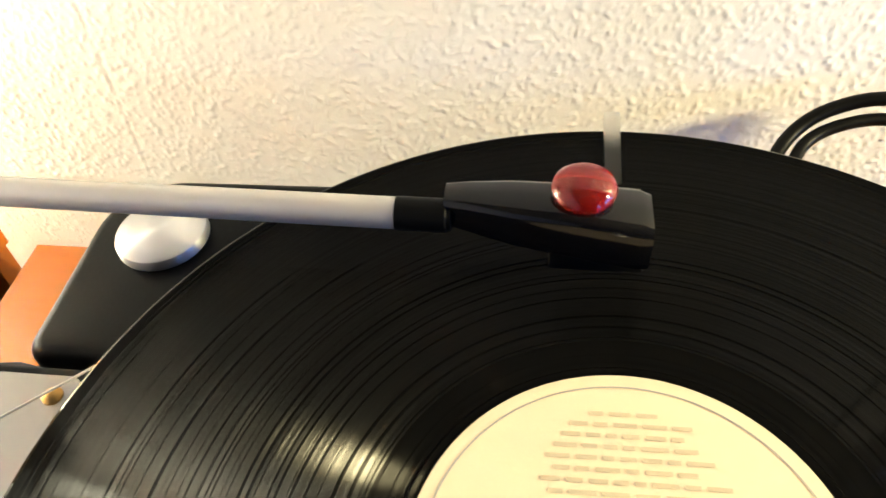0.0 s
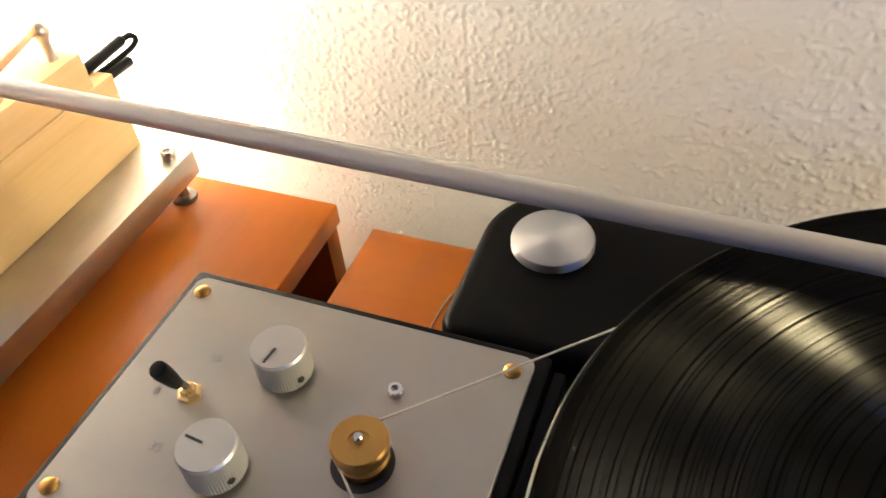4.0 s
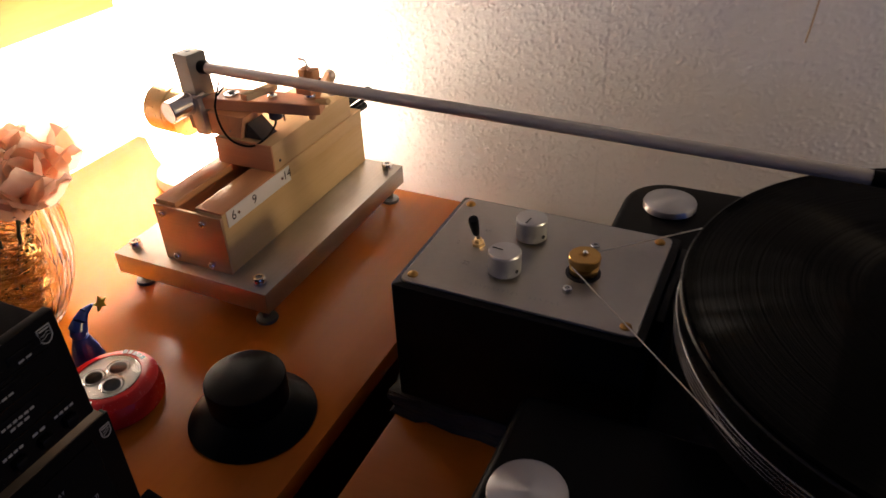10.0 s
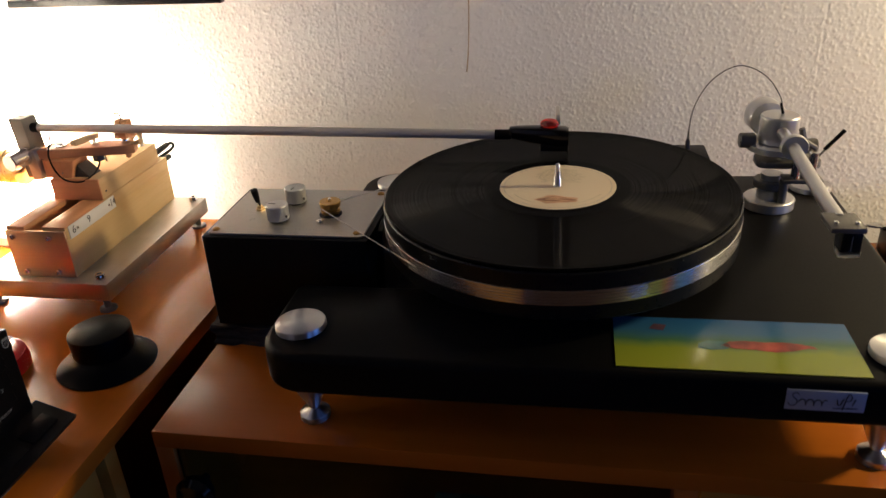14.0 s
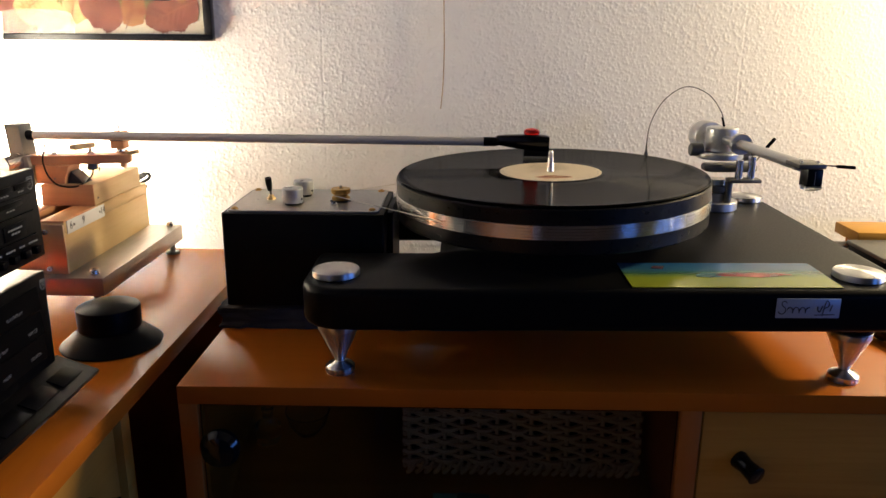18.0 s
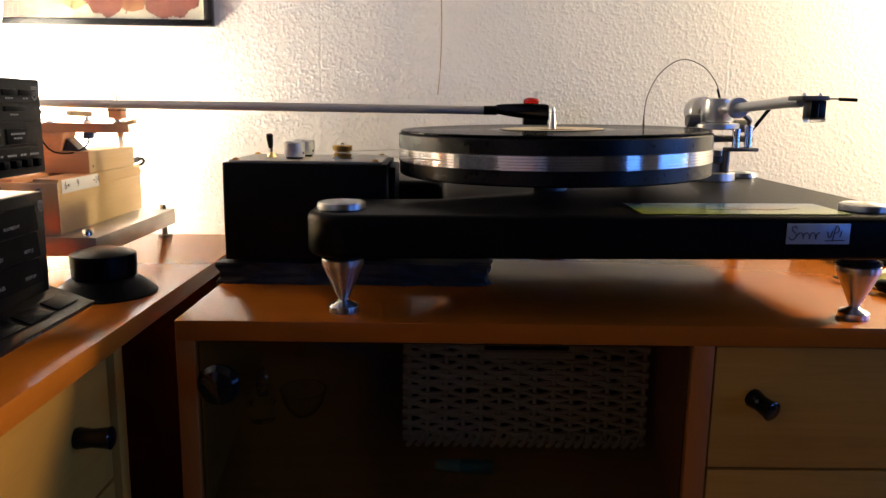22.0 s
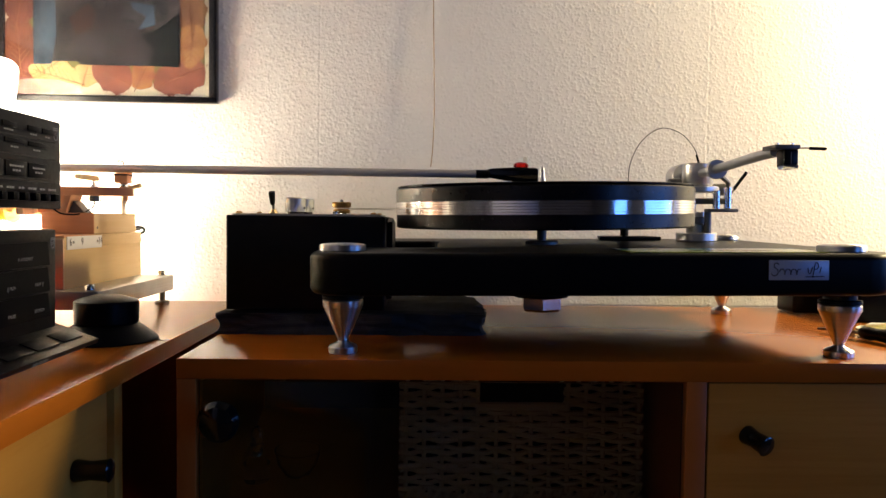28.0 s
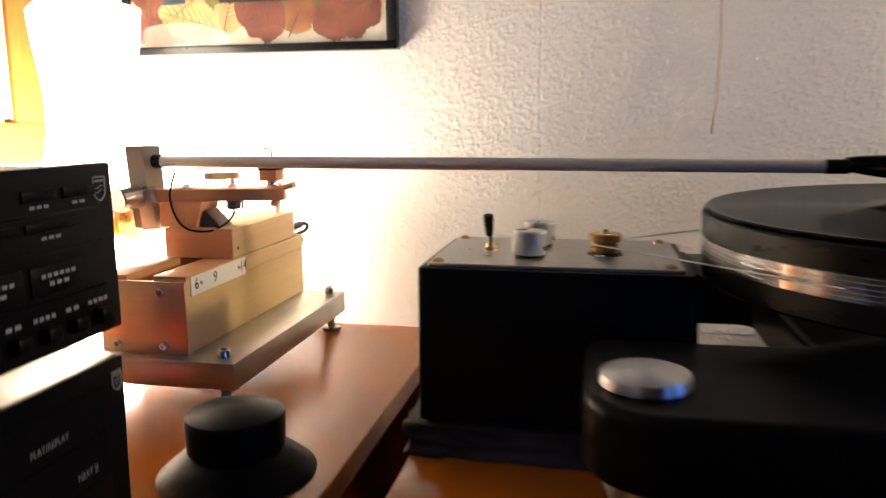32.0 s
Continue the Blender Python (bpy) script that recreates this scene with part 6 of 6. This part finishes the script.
# rust, straw and ochre leaves round the photograph
LEAVES = ((-0.362, 1.102, 0.038, 95, 0.62, 0), (-0.357, 1.160, 0.036, 80, 0.60, 1), (-0.362, 1.215, 0.034, 110, 0.62, 4),
          (-0.343, 1.051, 0.034, 215, 0.74, 1), (-0.315, 1.054, 0.036, 165, 0.56, 2), (-0.271, 1.057, 0.019, 75, 0.80, 2),
          (-0.193, 1.057, 0.022, 65, 0.72, 3), (-0.236, 1.055, 0.030, 155, 0.70, 1), (-0.144, 1.055, 0.038, 205, 0.66, 1),
          (-0.128, 1.150, 0.034, 95, 0.60, 4), (-0.127, 1.096, 0.031, 265, 0.62, 3), (-0.126, 1.205, 0.036, 80, 0.58, 0),
          (-0.325, 1.228, 0.034, 10, 0.60, 3), (-0.270, 1.231, 0.034, 190, 0.58, 0), (-0.215, 1.230, 0.034, 15, 0.60, 2), (-0.160, 1.230, 0.034, 170, 0.60, 1))
for i, (x, z, size, turn, slim, kind) in enumerate(LEAVES):
    pressed_leaf(x, z, size, turn, slim, kind, i)
part("pane", bm_box(PX0 + 0.0086, PX1 - 0.0111, WALL_Y - 0.0118, WALL_Y - 0.0112, PZ0 + 0.0086, PZ1 - 0.0086), PICTURE_GLASS, picture, "clear picture glass").visible_shadow = False

WX, WY0, WY1, WZ0, WZ1 = -0.5145, 0.10, 0.459, 0.908, 1.154
wooden = thing("wooden_frame_picture", (WX, 0.25, WZ0), "pine-framed picture with a pale mount on the wall", "picture")
part("frame_rail", bm_box(WX, WX + 0.018, WY0, WY1, WZ0, WZ0 + 0.044, 0.002), PINE_Y, wooden)
part("frame_rail", bm_box(WX, WX + 0.018, WY0, WY1, WZ1 - 0.044, WZ1, 0.002), PINE_Y, wooden)
part("frame_rail", bm_box(WX, WX + 0.0178, WY0, WY0 + 0.045, WZ0 + 0.044, WZ1 - 0.044, 0.002), PINE, wooden)
part("frame_rail", bm_box(WX, WX + 0.0178, WY1 - 0.045, WY1, WZ0 + 0.044, WZ1 - 0.044, 0.002), PINE, wooden)
part("slip", bm_box(WX + 0.002, WX + 0.0135, WY1 - 0.0485, WY1 - 0.0452, WZ0 + 0.0475, WZ1 - 0.0475), CREAM, wooden, "cream inner slip of the frame")
part("mount", bm_box(WX + 0.002, WX + 0.006, WY0 + 0.045, WY1 - 0.049, WZ0 + 0.044, WZ1 - 0.044), paint("grey_mount", (0.42, 0.46, 0.42), 0.6, 0, 0.3, 30), wooden, "pale grey-green mount")
shade_blue = (paint("print_sky_blue", (0.16, 0.21, 0.30), 0.4, 0, 0.6, 90), paint("print_pale", (0.42, 0.45, 0.47), 0.4, 0, 0.4, 120), paint("print_dark", (0.045, 0.05, 0.06), 0.4, 0, 0.6, 120))
art = part("print", bm_box(WX + 0.0061, WX + 0.0064, WY0 + 0.060, WY1 - 0.053, WZ0 + 0.104, WZ1 - 0.058), shade_blue[0], wooden, "bluish painted print")
for tone, (cy, cz, ry, rz) in ((1, (0.365, 1.048, 0.020, 0.012)), (1, (0.300, 1.065, 0.030, 0.010)), (2, (0.392, 1.025, 0.012, 0.010)), (2, (0.340, 1.022, 0.020, 0.007)), (2, (0.380, 1.078, 0.014, 0.010)), (1, (0.230, 1.045, 0.035, 0.015))):
    blot = [(cy + ry * (1 + 0.18 * math.sin(3 * a + cy * 90)) * math.cos(a), cz + rz * (1 + 0.15 * math.cos(2 * a + cz * 70)) * math.sin(a)) for a in [radians(20 * k) for k in range(18)]]
    part("print_shape", bm_slab(blot, WX + 0.0064, WX + 0.0066 + 0.0001 * tone, 0, 1, "yz"), shade_blue[tone], art)

picture.location += Vector((0.0012, 0, 0.0022))

# a wire that hangs free in front of the wall
solid("hanging_wire", bm_tube([(0.2075, 0.4560, 1.60), (0.2095, 0.4540, 1.30), (0.2085, 0.4515, 1.17), (0.2100, 0.4490, 1.08), (0.2110, 0.4470, 1.01), (0.2095, 0.4455, 0.965), (0.2070, 0.4440, 0.937)], 0.00075, 8, 8), WIRE_BROWN, (0.2085, 0.452, 1.2), "thin brown wire hanging in front of the wall", "wire")

# black leads behind the turntable
leads = thing("audio_leads", (0.46, 0.43, TOP), "two thick black audio leads behind the turntable", "cable")
for k in range(2):
    part("lead", bm_tube([(0.400 + 0.012 * k, 0.385 + 0.006 * k, 0.815), (0.418 + 0.010 * k, 0.425, 0.822), (0.440 + 0.012 * k, 0.440 - 0.004 * k, 0.832 - 0.004 * k), (0.470 + 0.006 * k, 0.441 - 0.005 * k, 0.838 - 0.010 * k), (0.495, 0.425 - 0.004 * k, 0.828 - 0.008 * k), (0.512, 0.400, 0.822), (0.520, 0.366, 0.822)], 0.0036 - 0.0004 * k, 12, 8), RUBBER, leads)
solid("thin_wire", bm_tube([(0.088, 0.398, 0.7508), (0.078, 0.375, 0.7508), (0.070, 0.350, 0.7508), (0.070, 0.320, 0.7508), (0.078, 0.300, 0.7508)], 0.0005, 6, 6), WIRE_BROWN, (0.078, 0.35, TOP), "thin dark wire lying on the sideboard", "wire")

# ---- the two black hi-fi units ----
FACE_EAST = pose(0, 0, 0, 90, 0, 90)
PANEL = paint("black_panel", (0.003, 0.003, 0.0035), 0.34, 0, 0.2, 60, 0.05, 0.05)
UX, LXF = -0.082, -0.092
upper = thing("amplifier", (-0.2, -0.15, 0.849), "black amplifier with rows of small buttons", "amplifier")
part("case", bm_box(-0.33, UX - 0.006, -0.290, -0.031, 0.866, 0.9285, 0.001), BLACK_SATIN, upper)
face = part("front_panel", bm_box(UX - 0.006, UX, -0.294, -0.027, 0.8645, 0.9300, 0.0012), PANEL, upper, "black front panel with pale print")
for x, y in ((-0.12, -0.08), (-0.30, -0.08), (-0.12, -0.25), (-0.30, -0.25)):
    part("foot", bm_lathe([(0.009, 0), (0.010, 0.002), (0.010, 0.0165)], (x, y, 0.8495), (0, 0, 1), 24), BLACK_PLASTIC, upper)
upper.location += Vector((0.0038, 0.0015, 0.0042))


def key(parent, x, y0, y1, z0, z1, proud=0.0009):
    return part("button", bm_box(x - 0.0008, x + proud, y0, y1, z0, z1, 0.0003), PANEL, parent)


def printed(parent, x, y, z, w, h=0.0011):
    """A short unreadable word as a few bars."""
    n = max(2, int(w / 0.0028))
    bm = join(*[bm_box(x, x + 0.0002, y - w / 2 + i * w / n, y - w / 2 + (i + 0.7) * w / n, z - h / 2, z + h / 2) for i in range(n)])
    return part("print_bar", bm, GREY_PRINT, parent, "", 0)


# top row of small keys with one word each, a row of slim keys, broad keys with two lines, and a row of small knobs
for y, w in ((-0.047, 0.008), (-0.067, 0.010), (-0.099, 0.012), (-0.121, 0.009), (-0.150, 0.010), (-0.176, 0.012), (-0.204, 0.009), (-0.236, 0.012)):
    key(face, UX, y - 0.0085, y + 0.0085, 0.9185, 0.9225)
    printed(face, UX + 0.0002, y, 0.9167, w)
for k in range(7):
    y = -0.0625 - 0.0295 * k
    key(face, UX, y - 0.0125, y + 0.0140, 0.9080, 0.9115)
    printed(face, UX + 0.0002, y, 0.9058, 0.0105)
    key(face, UX, y - 0.0125, y + 0.0140, 0.8860, 0.8965)
    printed(face, UX + 0.0010, y + 0.001, 0.8930, 0.018, 0.0013)
    printed(face, UX + 0.0010, y + 0.001, 0.8900, 0.011, 0.0013)
for k, w in enumerate((0.012, 0.008, 0.0115, 0.0080, 0.0095, 0.011, 0.008, 0.012, 0.009, 0.010, 0.011, 0.008, 0.012, 0.010, 0.009)):
    y = -0.0410 - 0.0142 * k
    printed(face, UX + 0.0002, y, 0.8785, w, 0.0014)
    part("knob", bm_box(UX - 0.0008, UX + 0.0045, y - 0.0034, y + 0.0034, 0.8698, 0.8755, 0.0010), PANEL, face)
for z in (0.9138, 0.9010, 0.8838):
    part("groove", bm_box(UX, UX + 0.0004, -0.290, -0.036, z - 0.0004, z + 0.0004), BLACK_GLOSS, face)


def shield(parent, x, y, z, r):
    """A small shield drawn as a thin outline with two waves and a dot, nothing lettered."""
    outline = [(-r, 1.25 * r), (r, 1.25 * r), (r, -0.5 * r), (0.6 * r, -1.1 * r), (0, -1.4 * r), (-0.6 * r, -1.1 * r), (-r, -0.5 * r), (-r, 1.25 * r)]
    emblem = part("emblem", join(*[bm_rod((x, y + a, z + b), (x, y + c, z + d), 0.00036, None, 6) for (a, b), (c, d) in zip(outline, outline[1:])]), GREY_PRINT, parent, "small pale shield-shaped emblem")
    part("crossbar", bm_box(x, x + 0.0003, y - 0.75 * r, y + 0.75 * r, z + 0.7 * r, z + 0.95 * r), GREY_PRINT, emblem)
    for k in range(2):
        part("wave", bm_tube([(x, y + u * r, z + (0.15 - 0.5 * k + 0.18 * math.sin(4 * u)) * r) for u in (-0.7, -0.35, 0, 0.35, 0.7)], 0.0002, 5, 2), GREY_PRINT, emblem)


shield(face, UX, -0.0350, 0.9205, 0.0034)

lower = thing("cd_player", (-0.2, -0.14, TOP), "black player with large touch keys and a sloping front shelf", "player")
part("case", bm_box(-0.33, LXF - 0.004, -0.290, -0.012, 0.757, 0.8475, 0.001), BLACK_SATIN, lower)
face = part("front_panel", bm_slab([(LXF - 0.005, 0.7570), (LXF - 0.001, 0.7570), (LXF, 0.8485), (LXF - 0.005, 0.8485)], -0.292, -0.0085, 0.0010, 2, "xz"), PANEL, lower, "black front panel with large keys")
part("top_strip", bm_box(LXF - 0.030, LXF - 0.0008, -0.288, -0.011, 0.8476, 0.8492, 0.0003), paint("grey_metal_strip", (0.12, 0.09, 0.065), 0.38, 0.7), lower, "shiny grey strip along the top edge")
KEY_ROWS = (((0.8215, 0.8400), ((-0.057, "PLAY/REPLAY"),)),
            ((0.8020, 0.8205), ((-0.076, "[[ PREV"), (-0.038, "NEXT ]]"))),
            ((0.7825, 0.8010), ((-0.076, "PAUSE"), (-0.038, "STOP/CM"))))
for (z0, z1), words in KEY_ROWS:
    for y0, y1 in ((-0.092, -0.0225), (-0.165, -0.096)):
        # each key leans out at its foot
        lean = bm_slab([(LXF - 0.001, z0), (LXF + 0.0022, z0 + 0.0006), (LXF + 0.0006, z1), (LXF - 0.001, z1)], y0, y1, 0.0003, 1, "xz")
        part("button", lean, PANEL, face)
    for y, word in words:
        z = z0 + 0.0065
        writing(word, 0.0034, Matrix.Translation((LXF + 0.0022 - 0.0016 * 0.0065 / (z1 - z0) + 0.0002, y, z)) @ FACE_EAST, GREY_PRINT, face)
    printed(face, LXF + 0.0020, -0.128, z0 + 0.0065, 0.012)
shield(face, LXF, -0.0137, 0.8385, 0.0030)
shelf = part("front_shelf", bm_slab([(LXF - 0.004, 0.7560), (-0.0640, 0.7590), (-0.0625, 0.7625), (LXF - 0.004, 0.7745)], -0.292, 0.0, 0.0012, 2, "xz"), PANEL, lower, "sloping black front shelf")
for y0, y1 in ((-0.042, -0.012), (-0.080, -0.048), (-0.118, -0.086), (-0.156, -0.124)):
    part("shelf_key", moved(bm_box(-0.084, -0.070, y0, y1, -0.0004, 0.0006, 0.0003), Matrix.Translation((0, 0, 0.7683)) @ about(-0.077, 0, 0, 0, 20, 0)), PANEL, shelf)
writing("PUSH TO OPEN", 0.0030, Matrix.Translation((-0.0627, -0.092, 0.7604)) @ pose(0, 0, 0, 0, 24, 0) @ FACE_EAST, GREY_PRINT, shelf)
for x, y in ((-0.12, -0.05), (-0.30, -0.05), (-0.12, -0.25), (-0.30, -0.25)):
    part("foot", bm_lathe([(0.009, -0.0040), (0.010, -0.0020), (0.010, 0.0075)], (x, y, TOP), (0, 0, 1), 24), BLACK_PLASTIC, lower)

lower.location += Vector((0.0036, -0.0045, 0.0042))

# ---- things at the far end of the sideboard ----
RED_INK = paint("reddish_print", (0.45, 0.10, 0.06), 0.5)
dark_box = thing("black_box", (0.69, 0.355, TOP), "small black plastic box", "box")
part("body", bm_box(0.668, 0.735, 0.333, 0.380, TOP + 0.0003, 0.7805, 0.004, 3), BLACK_PLASTIC, dark_box)
case = thing("flat_device", (0.79, 0.30, TOP), "flat black device with a grey lid edge", "device")
part("body", bm_box(0.705, 0.845, 0.250, 0.330, TOP + 0.0003, 0.7890, 0.002), BLACK_SATIN, case)
part("lid", bm_box(0.703, 0.847, 0.248, 0.332, 0.7892, 0.7945, 0.0015), DARK_METAL, case, "dark grey lid")
board = thing("wooden_board", (0.79, 0.37, TOP), "pale wooden board on a cherry-coloured box", "board")
part("body", bm_box(0.735, 0.850, 0.345, 0.396, TOP + 0.0003, 0.7868, 0.001), CHERRY_X, board)
part("top", bm_box(0.721, 0.858, 0.340, 0.399, 0.7870, 0.8010, 0.001), BEECH_X, board, "pale beech top")
leaflet = thing("leaflet", (0.74, 0.21, TOP), "white leaflet with reddish print", "paper")
sheet = part("sheet", bm_slab([(0.681, 0.211), (0.745, 0.148), (0.800, 0.205), (0.736, 0.268)], TOP + 0.0003, TOP + 0.0007), WHITE, leaflet)
for k in range(6):
    part("print_bar", bar(0.715 + 0.006 * k, 0.212 + 0.005 * k, 0.030, 0.0024, TOP + 0.0009, -45), RED_INK, sheet)
tape = thing("yellow_spool", (0.682, 0.135, TOP), "flat yellow disc in a clear plastic sleeve", "disc")
part("disc", bm_lathe([(0.010, 0), (0.036, 0), (0.038, 0.001), (0.038, 0.006), (0.036, 0.007), (0.010, 0.007)], (0.686, 0.140, TOP + 0.0003), (0, 0, 1), 48), paint("lemon_plastic", (0.66, 0.60, 0.03), 0.2), tape)
part("sleeve", bm_lathe([(0.012, 0.0078), (0.042, 0.0078), (0.0435, 0.0070), (0.0435, 0.0012), (0.0440, 0.0002), (0.0390, 0.0002)], (0.686, 0.140, TOP + 0.0003), (0, 0, 1), 48), FROSTED, tape, "clear plastic sleeve")
driver = thing("screwdriver", (0.635, 0.12, TOP), "screwdriver with a black handle", "screwdriver")
part("blade", bm_rod((0.6165, 0.175, TOP + 0.0040), (0.6330, 0.128, TOP + 0.0068), 0.0016, None, 10), DARK_METAL, driver)
part("handle", bm_lathe([(0.0030, 0), (0.0060, 0.004), (0.0068, 0.012), (0.0056, 0.020), (0.0070, 0.030), (0.0072, 0.060), (0.0050, 0.068), (0, 0.069)], (0.6330, 0.128, TOP + 0.0075), (0.36, -0.93, 0.0), 24), BLACK_PLASTIC, driver, "black moulded handle")
